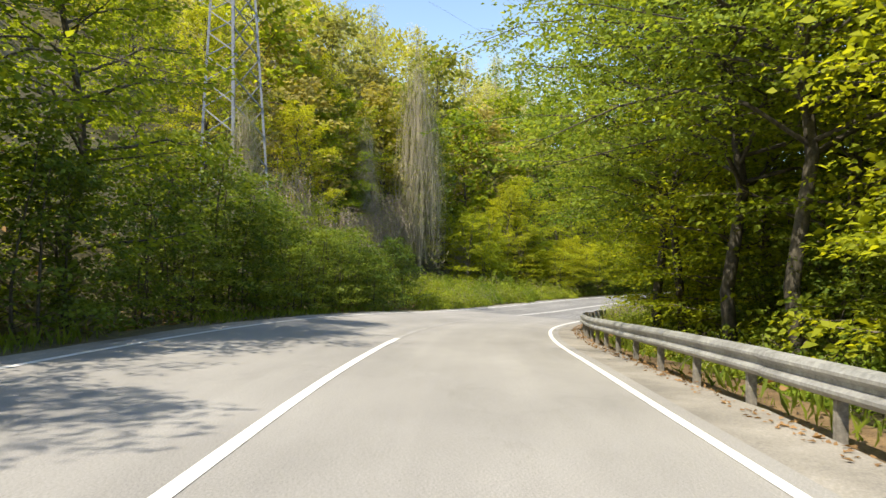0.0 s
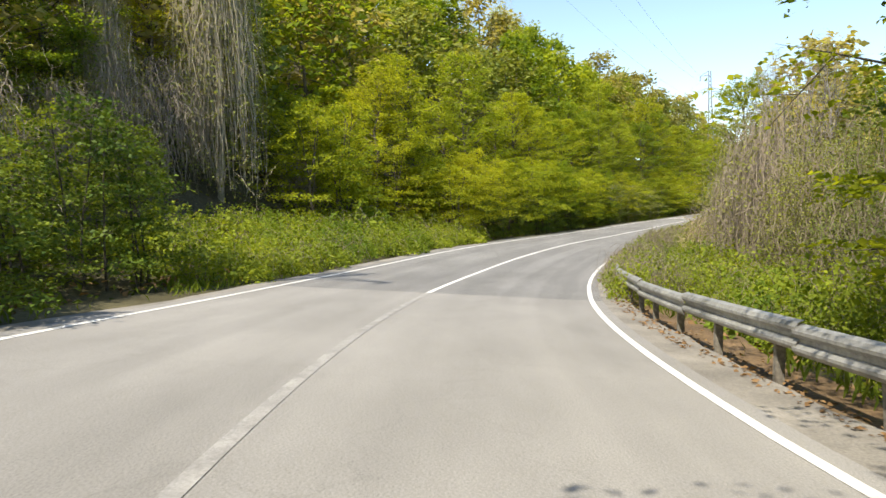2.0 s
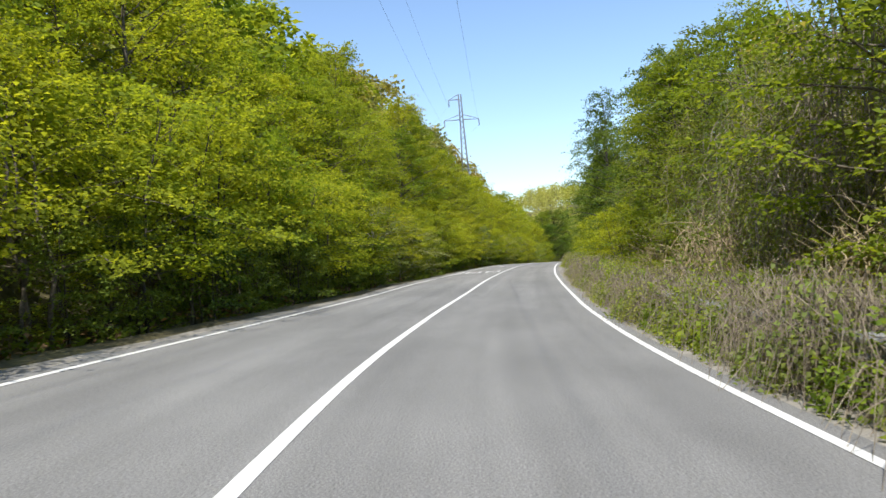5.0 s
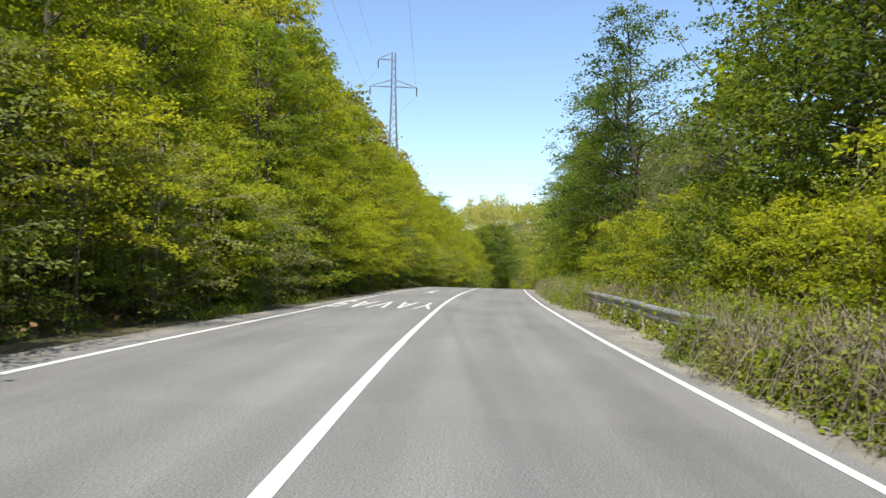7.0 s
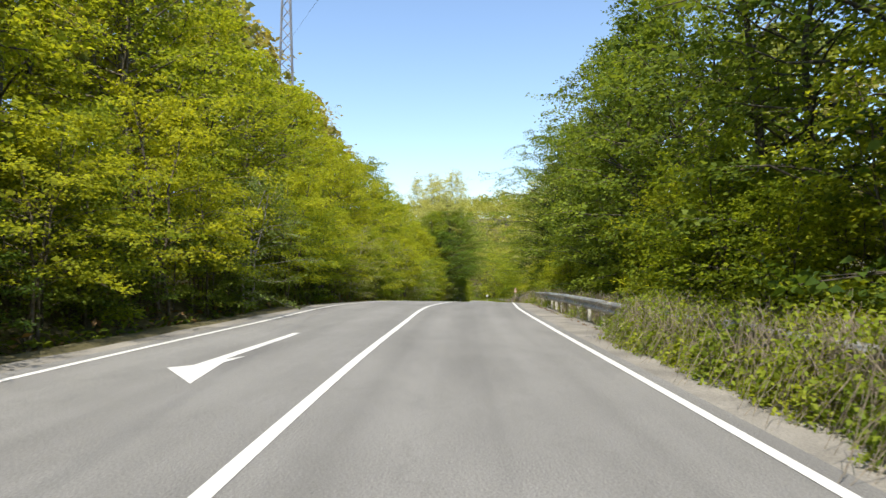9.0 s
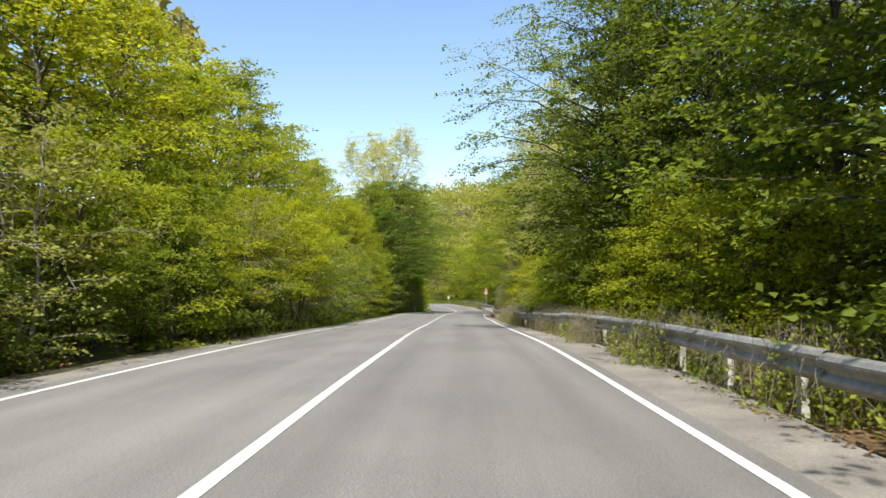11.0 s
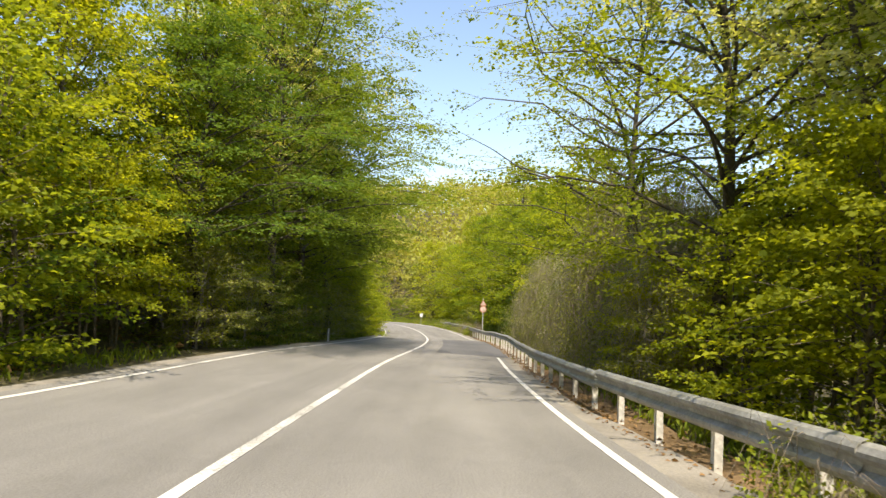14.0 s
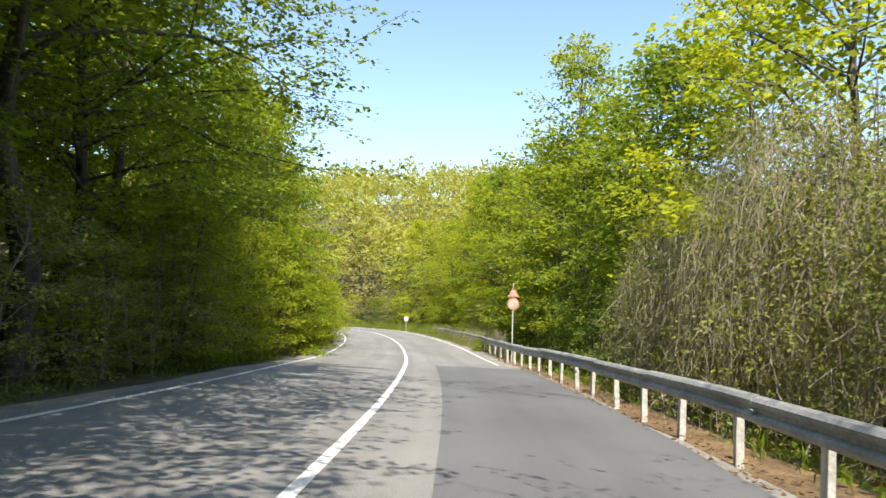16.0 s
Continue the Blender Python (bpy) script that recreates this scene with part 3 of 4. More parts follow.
def tree_forms(height, radius, base, limbs, twigs, per_twig, leaf, seed, lift=0.42, stems=1, droop=0.25, girth=0.012, profile=0.35, spread=0.55, fine=True):
    """Branch lines and leaf blades of a broad-leaved tree: layered, nearly level sprays on rising limbs."""
    r = np.random.RandomState(seed)
    wood, blades = Tubes(), []
    for st in range(stems):
        lean = r.uniform(-1, 1, 2) * (0.05 if stems == 1 else 0.16) * height
        off = np.zeros(2) if stems == 1 else r.uniform(-1, 1, 2) * radius * 0.18
        zs = np.linspace(-0.3, height * 0.96, 7)
        trunk = np.stack([off[0] + lean[0] * (np.maximum(zs, 0) / height) ** 1.5 + r.normal(0, 0.012 * height, 7) * (zs > 0), off[1] + lean[1] * (np.maximum(zs, 0) / height) ** 1.5 + r.normal(0, 0.012 * height, 7) * (zs > 0), zs], 1)
        r0 = height * girth + 0.03
        r0 = r0 if stems == 1 else r0 * 0.6
        wood.add(trunk, r0, 0.015, 6)
        n = limbs // stems
        for i in range(n):
            u = (i + r.uniform(0, 1)) / n
            z = base + (height * 0.95 - base) * u
            at = np.array([np.interp(z, zs, trunk[:, k]) for k in range(3)])
            az = i * 2.4 + r.uniform(-0.5, 0.5) + st * 1.3
            ln = radius * (max(1 - u, 0.04) ** profile) * (0.62 + 0.38 * min(u * 2.6, 1)) * r.uniform(0.75, 1.15) + 0.3
            el = lift + 0.9 * u ** 2 + r.uniform(-0.15, 0.15)
            t = np.linspace(0, 1, 5)
            out = np.array((math.cos(az), math.sin(az), 0))
            bow = r.uniform(-0.22, 0.22) * ln * np.sin(np.pi * t)
            limb = at + np.outer(t * ln * math.cos(el), out) + np.outer(t * ln * math.sin(el) - droop * ln * t ** 2.2, (0, 0, 1)) + r.normal(0, 0.045 * ln, (5, 3)) * t[:, None] + np.outer(bow, (-out[1], out[0], 0.3))
            wood.add(limb[::1 if fine else 2], max(r0 * 0.33 * (1 - 0.6 * u), 0.010), 0.005, 4 if fine else 3)
            f = np.sort(r.uniform(0.18, 1.0, twigs))
            start = np.stack([np.interp(f, t, limb[:, k]) for k in range(3)], 1)
            side = np.where(np.arange(twigs) % 2, 1, -1) * r.uniform(0.4, 1.25, twigs)
            da = az + side
            tl = (0.30 * ln * (1.15 - f * 0.6) + 0.28) * r.uniform(0.7, 1.3, twigs)
            dirs = unit(np.stack([np.cos(da), np.sin(da), r.uniform(-0.25, 0.25, twigs)], 1))
            for j in range(0, twigs if fine else 0, 3):
                wood.add(np.stack([start[j], start[j] + dirs[j] * tl[j] * 0.9]), 0.008, 0.003, 3)
            g = np.linspace(0.1, 1.05, per_twig)[None, :] + r.uniform(-0.05, 0.05, (twigs, per_twig))
            pos = start[:, None, :] + dirs[:, None, :] * (tl[:, None] * g)[..., None]
            pos[..., 2] -= (tl[:, None] * g ** 2) * 0.12
            sgn = np.where(np.arange(per_twig) % 2, 1.0, -1.0)[None, :, None]
            across = unit(np.cross(dirs, (0, 0, 1.0)))[:, None, :] * sgn
            ld = dirs[:, None, :] * 0.6 + across * spread * 1.4 + r.normal(0, 0.28, (twigs, per_twig, 3))
            pos = pos + across * leaf * 0.35 + r.normal(0, leaf * 0.45, pos.shape)
            up = np.array((0, 0, 0.9)) + r.normal(0, 0.55, (twigs, per_twig, 3)) + out * 0.6
            lens = leaf * r.uniform(0.6, 1.3, (twigs, per_twig))
            blades.append(leaves(pos.reshape(-1, 3), ld.reshape(-1, 3), up.reshape(-1, 3), lens.ravel(), 0.62))
    return wood, blades


def tree_kind(name, label, category, bark, foliage, **form):
    """Builds one tree off the plan; placed copies are made from it."""
    wood, blades = tree_forms(**form)
    tree = tagged(new(name), label, category)
    wood.build("trunk", bark, tree)
    leaf_mesh("crown", blades, foliage, tree)
    return tree


def thicket_kind(name, label, height, radius, strands, seed, stem, foliage, leafy, leaf=0.13, thin=1.0):
    """A dome of hanging dead climber stems over a shrub, with few leaves."""
    r = np.random.RandomState(seed)
    ob = tagged(new(name), label, "thicket")
    n = 10
    az = r.uniform(0, 6.283, strands)
    top = r.uniform(0.35, 1.0, strands) ** 0.7 * height
    rad = radius * np.sqrt(np.clip(1 - (top / height) ** 2 * 0.85, 0.06, 1)) * r.uniform(0.45, 1.0, strands)
    fall = np.minimum(top * r.uniform(0.35, 1.0, strands), height * 0.75)
    t = np.linspace(0, 1, n)[None, :]
    rr = rad[:, None] + (radius * 0.30) * np.sin(t * 1.5) * r.uniform(0.1, 0.9, (strands, 1))
    aa = az[:, None] + np.cumsum(r.normal(0, 0.07, (strands, n)), 1)
    pts = np.stack([rr * np.cos(aa), rr * np.sin(aa), np.maximum(top[:, None] - fall[:, None] * t ** 1.25 + 0.18 * np.sin(t * 3.1), 0.02)], -1)
    pts += np.cumsum(r.normal(0, 0.055, pts.shape), 1)
    wild = r.uniform(0, 1, strands) < 0.45
    k = int(wild.sum())
    a0, h0 = r.uniform(0, 6.283, k), r.uniform(0.05, 1.05, k) * height
    rad0 = radius * np.sqrt(np.clip(1 - (np.minimum(h0, height) / height) ** 2 * 0.85, 0.06, 1)) * r.uniform(0.6, 1.05, k)
    p0 = np.stack([rad0 * np.cos(a0), rad0 * np.sin(a0), h0], 1)
    way = unit(np.stack([r.normal(0, 1, k), r.normal(0, 1, k), r.normal(0.1, 0.6, k)], 1)) * r.uniform(0.5, 2.0, (k, 1))
    tt = np.linspace(0, 1, n)[None, :, None]
    arc = p0[:, None, :] + way[:, None, :] * (tt - 0.4) + np.array((0, 0, -0.45)) * tt ** 2
    arc[..., 2] = np.maximum(arc[..., 2], 0.05)
    pts[wild] = arc + np.cumsum(r.normal(0, 0.03, arc.shape), 1)
    wd = thin * r.uniform(0.005, 0.014, (strands, 1, 1))
    tang = unit(np.stack([-np.sin(aa), np.cos(aa), np.zeros_like(aa)], -1) + r.normal(0, 0.3, pts.shape))
    a, b = pts - tang * wd, pts + tang * wd
    vv = np.stack([a, b], 2).reshape(-1, 3)
    i = (np.arange(strands)[:, None] * n + np.arange(n - 1)[None, :]).ravel() * 2
    tagged(mesh_ob("stem_tangle", vv, np.stack([i, i + 1, i + 3, i + 2], 1), stem, ob), kind="stuff")
    core = Tubes()
    for k in range(9):
        az0, h0 = r.uniform(0, 6.28), height * r.uniform(0.7, 1.12)
        z = np.linspace(-0.2, h0, 6)
        lean = r.uniform(0.05, 0.4) * radius
        core.add(np.stack([np.cos(az0) * lean * (z / h0) + r.normal(0, 0.08, 6), np.sin(az0) * lean * (z / h0) + r.normal(0, 0.08, 6), z], 1), 0.055 * thin, 0.01, 5)
        for q in range(7):
            p = np.array((np.cos(az0) * lean, np.sin(az0) * lean, h0 * r.uniform(0.4, 1.0)))
            d = unit(np.array((r.normal(), r.normal(), r.uniform(0.1, 1.2)))) * r.uniform(0.6, 1.6)
            core.add(np.stack([p, p + d * 0.5 + r.normal(0, 0.06, 3), p + d]), 0.014, 0.004, 3)
    tagged(core.build("branch_tangle", stem, ob), kind="stuff")
    if leafy:
        k = r.randint(0, strands, leafy)
        j = r.randint(0, n, leafy)
        p = pts[k, j] + r.normal(0, 0.16, (leafy, 3))
        p[:, 2] = np.maximum(p[:, 2], 0.05)
        leaf_mesh("foliage", [leaves(p, r.normal(0, 1, (leafy, 3)), np.array((0, 0, 0.8)) + p * np.array((0.35, 0.35, 0)) + r.normal(0, 0.5, (leafy, 3)), leaf * r.uniform(0.6, 1.4, leafy))], foliage, ob)
    return ob


def bramble_kind(name, label, height, radius, count, seed, foliage, stem, leaf=0.1, dry=60):
    """A low mound of arching stems and leaves."""
    r = np.random.RandomState(seed)
    ob = tagged(new(name), label, "bramble")
    az, q = r.uniform(0, 6.283, count), np.sqrt(r.uniform(0, 1, count))
    lump = 0.75 + 0.25 * np.sin(az * 3 + seed) + 0.18 * np.sin(az * 7 + q * 9)
    surface = height * np.sqrt(np.clip(1 - q ** 2, 0, 1)) * lump
    z = surface * (1 - 0.75 * r.uniform(0, 1, count) ** 2.2) + 0.03
    p = np.stack([q * radius * np.cos(az), q * radius * np.sin(az), z], 1) + r.normal(0, 0.05, (count, 3))
    out = np.stack([np.cos(az), np.sin(az), np.zeros(count)], 1)
    leaf_mesh("foliage", [leaves(p, out + r.normal(0, 0.8, (count, 3)), np.array((0, 0, 1.0)) + out * 0.5 + r.normal(0, 0.4, (count, 3)), leaf * r.uniform(0.6, 1.4, count), 0.7)], foliage, ob)
    canes = Tubes()
    for k in range(dry):
        a0, l0, h0 = r.uniform(0, 6.283), radius * r.uniform(0.3, 1.0), height * r.uniform(0.4, 1.15)
        t = np.linspace(0, 1, 5)
        s0 = r.uniform(-0.5, 0.5, 2) * radius
        canes.add(np.stack([s0[0] + np.cos(a0) * l0 * t, s0[1] + np.sin(a0) * l0 * t, h0 * np.sin(np.pi * (0.06 + 0.86 * t)) * 0.95], 1) + r.normal(0, 0.06, (5, 3)), 0.006, 0.003, 3)
    tagged(canes.build("cane_tangle", stem, ob), kind="stuff")
    return ob


KIND = {}
for i in range(3):
    KIND["tree", i] = tree_kind("tree", "young roadside tree in fresh yellow-green spring leaf", "tree", BARK, (LEAF, LEAF_FRESH, LEAF)[i],
                                height=8.6 + i, radius=3.6 + 0.3 * i, base=0.9, limbs=42, twigs=12, per_twig=18, leaf=0.155, seed=20 + i)
    KIND["rear", i] = tree_kind("tree", "woodland tree in spring leaf on the slope", "tree", BARK, (LEAF_OLIVE, LEAF, LEAF_TAN)[i],
                                height=9.0 + i, radius=4.0, base=1.5, limbs=30, twigs=7, per_twig=8, leaf=0.42, seed=30 + i, fine=False)
for i in range(2):
    KIND["near", i] = tree_kind("tree", "leafy hornbeam with dense layered sprays", "tree", BARK, (LEAF_GREEN, LEAF)[i],
                                height=9.0 + i, radius=3.9, base=0.7, limbs=48, twigs=14, per_twig=24, leaf=0.122, seed=50 + i)
    KIND["nearshrub", i] = tree_kind("shrub", "dense green hornbeam shrub with fine layered sprays", "shrub", BARK, (LEAF_GREEN, LEAF)[i],
                                     height=4.8, radius=2.7, base=0.15, limbs=39, twigs=10, per_twig=18, leaf=0.122, seed=65 + i, stems=3, profile=0.3, fine=False)
for i in range(2):
    # lit copies of the near tree and shrub: sunlight is in the leaf tone
    KIND["sunny", i] = tree_kind("tree", "hornbeam with layered golden-green sprays, sunlight put into the leaf colour", "tree", BARK, (LEAF_FRESH, LEAF_SUNLIT)[i],
                                 height=8.8 + i, radius=3.9, base=0.7, limbs=46, twigs=14, per_twig=24, leaf=0.125, seed=54 + i)
    KIND["sunshrub", i] = tree_kind("shrub", "golden-green hornbeam shrub with fine layered sprays brightened as if sunlit", "shrub", BARK, (LEAF_SUNLIT, LEAF_FRESH)[i],
                                    height=5.4, radius=2.9, base=1.4, limbs=39, twigs=11, per_twig=20, leaf=0.115, seed=67 + i, stems=3, profile=0.3, fine=False, droop=0.35)
    # unlit counterpart of the near tree, its shade painted by darker leaves
    KIND["gloom", i] = tree_kind("tree", "open-crowned tree with crown shade put into its deep green leaf", "tree", BARK_DARK, LEAF_GLOOM,
                                 height=9.6 + i, radius=4.0, base=1.0, limbs=44, twigs=12, per_twig=20, leaf=0.13, seed=58 + i)
KIND["arch", 0] = tree_kind("shrub", "arching hornbeam shrub with a dark hollow beneath", "shrub", BARK_DARK, LEAF_FRESH,
                            height=5.4, radius=3.2, base=1.3, limbs=39, twigs=10, per_twig=17, leaf=0.135, seed=70, stems=3, profile=0.3, fine=False, lift=0.5, droop=0.45)
for i in range(2):
    KIND["dark", i] = tree_kind("tree", "shady roadside tree with an ivy-covered trunk", "tree", BARK_DARK, LEAF_DARK if i else LEAF,
                                height=10.5, radius=4.2, base=0.8, limbs=44, twigs=11, per_twig=20, leaf=0.15, seed=40 + i)
for i in range(3):
    KIND["shrub", i] = tree_kind("shrub", "bushy hornbeam shrub with layered yellow-green sprays", "shrub", BARK, (LEAF_FRESH, LEAF, LEAF_FRESH)[i],
                                 height=4.6 + 0.5 * i, radius=2.7, base=0.15, limbs=36, twigs=9, per_twig=17, leaf=0.135, seed=60 + i, stems=3, profile=0.3, fine=False)
# dark leaf colour carries the shade at the foot of the slope
KIND["darkshrub", 0] = tree_kind("shrub", "ivy-grown shrub with shade put into its dark leaf colour", "shrub", BARK_DARK, LEAF_DARK,
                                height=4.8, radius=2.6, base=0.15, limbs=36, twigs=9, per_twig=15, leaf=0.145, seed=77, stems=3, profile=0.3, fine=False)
KIND["oliveshrub", 0] = tree_kind("shrub", "olive-grey shrub with many bare twigs and small leaves", "shrub", BARK_PALE, LEAF_OLIVE,
                                  height=5.0, radius=2.8, base=0.3, limbs=42, twigs=12, per_twig=12, leaf=0.115, seed=79, stems=3, profile=0.3, droop=0.3)
KIND["overhang", 0] = tree_kind("tree", "broad tree whose leafy limbs hang over the road", "tree", BARK_DARK, LEAF_GREEN,
                                height=11.0, radius=6.0, base=3.2, limbs=52, twigs=19, per_twig=36, leaf=0.095, seed=81, lift=0.5, droop=0.34, profile=0.32, girth=0.011)
# lighter leaf than the other overhanging tree, painting its limbs as sunlit
KIND["overhang", 1] = tree_kind("tree", "broad tree over the guardrail, its yellow-green leaf brightened as if sunlit", "tree", BARK_DARK, LEAF_FRESH,
                                height=10.0, radius=5.2, base=2.0, limbs=50, twigs=18, per_twig=38, leaf=0.078, seed=83, lift=0.5, droop=0.34, profile=0.3, girth=0.011)
KIND["pale", 0] = tree_kind("tall_tree", "tall slender tree with pale yellow catkins and bare twigs", "tree", BARK, LEAF_PALE,
                            height=17.5, radius=6.0, base=4.5, limbs=54, twigs=17, per_twig=34, leaf=0.125, seed=90, lift=0.85, droop=0.12, profile=0.22, girth=0.008, stems=2)
KIND["pale", 1] = tree_kind("tall_tree", "tall many-stemmed tree with pale yellow catkins", "tree", BARK, LEAF_PALE,
                            height=16.0, radius=6.5, base=3.5, limbs=57, twigs=17, per_twig=34, leaf=0.125, seed=91, lift=0.8, droop=0.1, profile=0.22, stems=3, girth=0.009)
KIND["bare", 0] = tree_kind("bare_tree", "half-bare tree with dark crooked limbs over the road", "tree", BARK_DARK, LEAF,
                            height=12.0, radius=7.6, base=4.2, limbs=32, twigs=20, per_twig=11, leaf=0.11, seed=95, lift=0.5, droop=0.3, profile=0.2, girth=0.014)
KIND["budding", 0] = tree_kind("tree", "tall grey tree still almost bare on the ridge", "tree", BARK_PALE, LEAF_PALE,
                               height=12.0, radius=4.2, base=4.0, limbs=34, twigs=12, per_twig=4, leaf=0.17, seed=97, lift=0.9, droop=0.05, profile=0.25, girth=0.008)
KIND["budding", 1] = tree_kind("bare_tree", "bare grey tree with a fine twiggy crown above the thicket", "tree", BARK_PALE, LEAF_TAN,
                               height=12.0, radius=4.4, base=3.0, limbs=44, twigs=27, per_twig=2, leaf=0.07, seed=98, lift=0.8, droop=0.08, profile=0.25, girth=0.008)
for i in range(2):
    KIND["thicket", i] = thicket_kind("thicket", "grey-brown thicket of dead climbing stems", 6.2 + i, 2.7, 620, 100 + i, DRY, LEAF_OLIVE, (900, 1700)[i])
KIND["column", 0] = thicket_kind("vine_column", "tall dead tree draped with hanging grey-brown climbers", 11.5, 1.55, 1000, 107, VINE, LEAF_OLIVE, 9000, 0.09, 0.8)
KIND["olive", 0] = thicket_kind("thicket", "dense olive thicket of twigs and small leaves", 6.5, 3.0, 420, 105, DRY, LEAF_OLIVE, 14000, 0.085)
KIND["grey", 0] = thicket_kind("thicket", "grey-tan thicket of fine twigs with sparse small leaves", 6.3, 2.9, 1700, 106, VINE, LEAF_OLIVE, 12000, 0.065, 0.55)
KIND["straw", 0] = thicket_kind("dry_grass", "tall bleached dry grass and dead stems", 2.4, 1.7, 260, 110, STRAW, LEAF_BRAMBLE, 500)
for i in range(2):
    KIND["bramble", i] = bramble_kind("bramble", "bright green bramble mound at the roadside", 1.3, 1.7, 2600, 120 + i, LEAF_BRAMBLE, DRY, 0.112, 30)
KIND["hedge", 0] = bramble_kind("bramble", "dense leafy bramble hedge grown over the guardrail", 1.2, 1.0, 2600, 132, LEAF_BRAMBLE, DRY, 0.075, 120)
KIND["hedge", 1] = bramble_kind("bramble", "tangled olive bramble and dead canes burying the guardrail", 1.25, 1.05, 2200, 133, LEAF_OLIVE, DRY, 0.066, 260)
KIND["rail_bramble", 0] = bramble_kind("bramble", "tangled bramble with dry canes over the rail", 1.15, 1.1, 1000, 130, LEAF_OLIVE, DRY, 0.066, 230)
KIND["rail_bramble", 1] = bramble_kind("bramble", "leafy bramble spilling over the rail", 1.25, 1.2, 1800, 131, LEAF_BRAMBLE, DRY, 0.078, 70)
used = set()


def plant(kind, i, s, lat, size=1.0, turn=0.0, stretch=1.0):
    """Sets a copy of a kind of plant on the ground at s, lat."""
    src = KIND[kind, i]
    x, y, z = spot(s, lat)
    if (kind, i) not in used:
        used.add((kind, i))
        ob = src
        ob.matrix_basis = pose(x, y, z, 0, 0, turn)
    else:
        ob = copy_thing(src, pose(x, y, z, 0, 0, turn))
    ob.scale = (size, size, size * stretch)
    return ob


def row(kinds, s0, s1, step, lat, spread, size, seed, group=""):
    r = random.Random(seed)
    s = s0
    while s < s1:
        k, i = r.choice(kinds)
        ob = plant(k, i, s + r.uniform(-0.3, 0.3) * step, lat + r.uniform(-spread, spread), r.uniform(*size), r.uniform(0, 360), r.uniform(0.9, 1.12))
        if group:
            tagged(ob, group=group)
        s += step * r.uniform(0.8, 1.2)


TREES = [("tree", 0), ("tree", 1), ("tree", 2)]
DARKS = [("dark", 0), ("dark", 1)]
SHRUBS = [("shrub", 0), ("shrub", 1), ("shrub", 2)]
BRAMBLES = [("bramble", 0), ("bramble", 1)]
THICKETS = [("thicket", 0), ("thicket", 1)]

REARS = [("rear", 0), ("rear", 1), ("rear", 2)]

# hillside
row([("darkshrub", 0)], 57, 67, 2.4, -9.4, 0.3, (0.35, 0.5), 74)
# dark leaves here stand for a shaded hollow
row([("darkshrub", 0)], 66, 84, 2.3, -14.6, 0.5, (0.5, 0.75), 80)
for s, lat, k, size in ((66.0, -15.0, 0, 0.95), (61.5, -13.5, 1, 0.9), (69.0, -17.5, 1, 1.15)):
    plant("sunny", k, s, lat, size, s * 43)
for s, lat, k, size in ((71.5, -12.8, 0, 0.8), (68.5, -12.6, 1, 0.72), (65.5, -12.0, 0, 0.62), (79.0, -11.5, 0, 0.48), (88.0, -10.2, 1, 0.5)):
    plant("thicket", k, s, lat, size, s * 53)
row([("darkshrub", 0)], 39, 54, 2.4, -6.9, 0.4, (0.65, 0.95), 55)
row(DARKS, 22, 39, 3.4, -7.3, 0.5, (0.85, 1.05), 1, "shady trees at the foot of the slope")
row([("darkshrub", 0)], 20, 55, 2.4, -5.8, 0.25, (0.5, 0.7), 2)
for s, lat, size in ((73.8, -12.0, 1.4), (70.2, -14.4, 0.8), (50.0, -9.6, 0.6)):
    plant("column", 0, s, lat, size, s * 40)
row([("thicket", 0), ("shrub", 1)], 54, 63, 3.0, -9.6, 0.4, (0.7, 0.9), 3)
row(SHRUBS, 54, 64, 2.8, -10.0, 0.4, (0.45, 0.6), 52)
row(SHRUBS, 78, 88, 2.6, -12.6, 0.5, (0.7, 1.0), 81)
row(BRAMBLES, 64, 84, 2.3, -9.8, 0.5, (0.7, 1.0), 82)
row([("darkshrub", 0)], 53, 62, 2.0, -6.5, 0.3, (0.5, 0.75), 95)
row(BRAMBLES, 63, 88, 2.0, -6.0, 0.4, (0.8, 1.1), 4)
row(BRAMBLES, 64, 73, 2.2, -7.8, 0.4, (0.8, 1.1), 5)
row(BRAMBLES, 73, 88, 2.2, -7.8, 0.5, (1.0, 1.4), 70)
row(SHRUBS, 76, 92, 2.8, -9.4, 0.7, (0.9, 1.2), 6)
row([("arch", 0), ("arch", 0), ("sunshrub", 0)], 86, 120, 2.7, -6.4, 0.3, (0.8, 1.0), 7, "shrubs along the foot of the slope")
# small dark-leaved shrubs paint the shade below the arching ones
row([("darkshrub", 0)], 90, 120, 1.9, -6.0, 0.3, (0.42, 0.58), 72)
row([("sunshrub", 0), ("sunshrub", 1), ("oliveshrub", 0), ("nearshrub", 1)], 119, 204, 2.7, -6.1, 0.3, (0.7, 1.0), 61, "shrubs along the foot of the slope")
# same shade colour under the taller shrubs further on
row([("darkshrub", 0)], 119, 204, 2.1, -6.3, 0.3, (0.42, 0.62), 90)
row([("oliveshrub", 0), ("sunshrub", 1), ("oliveshrub", 0), ("shrub", 1)], 204, 246, 2.7, -6.1, 0.3, (0.7, 1.0), 62, "shrubs along the foot of the slope")
row([("sunny", 0), ("rear", 2), ("sunny", 1)], 52, 82, 4.0, -16.0, 1.0, (0.9, 1.15), 8, "trees on the slope")
row([("sunny", 0), ("sunny", 1), ("tree", 1)], 84, 122, 4.2, -9.6, 0.8, (0.9, 1.2), 9, "trees on the slope")
row([("sunny", 0), ("near", 1), ("sunny", 1), ("sunny", 0)], 122, 206, 4.2, -9.4, 0.8, (0.95, 1.2), 63, "trees on the slope")
row(TREES, 206, 215, 4.2, -9.6, 0.6, (1.0, 1.2), 64)
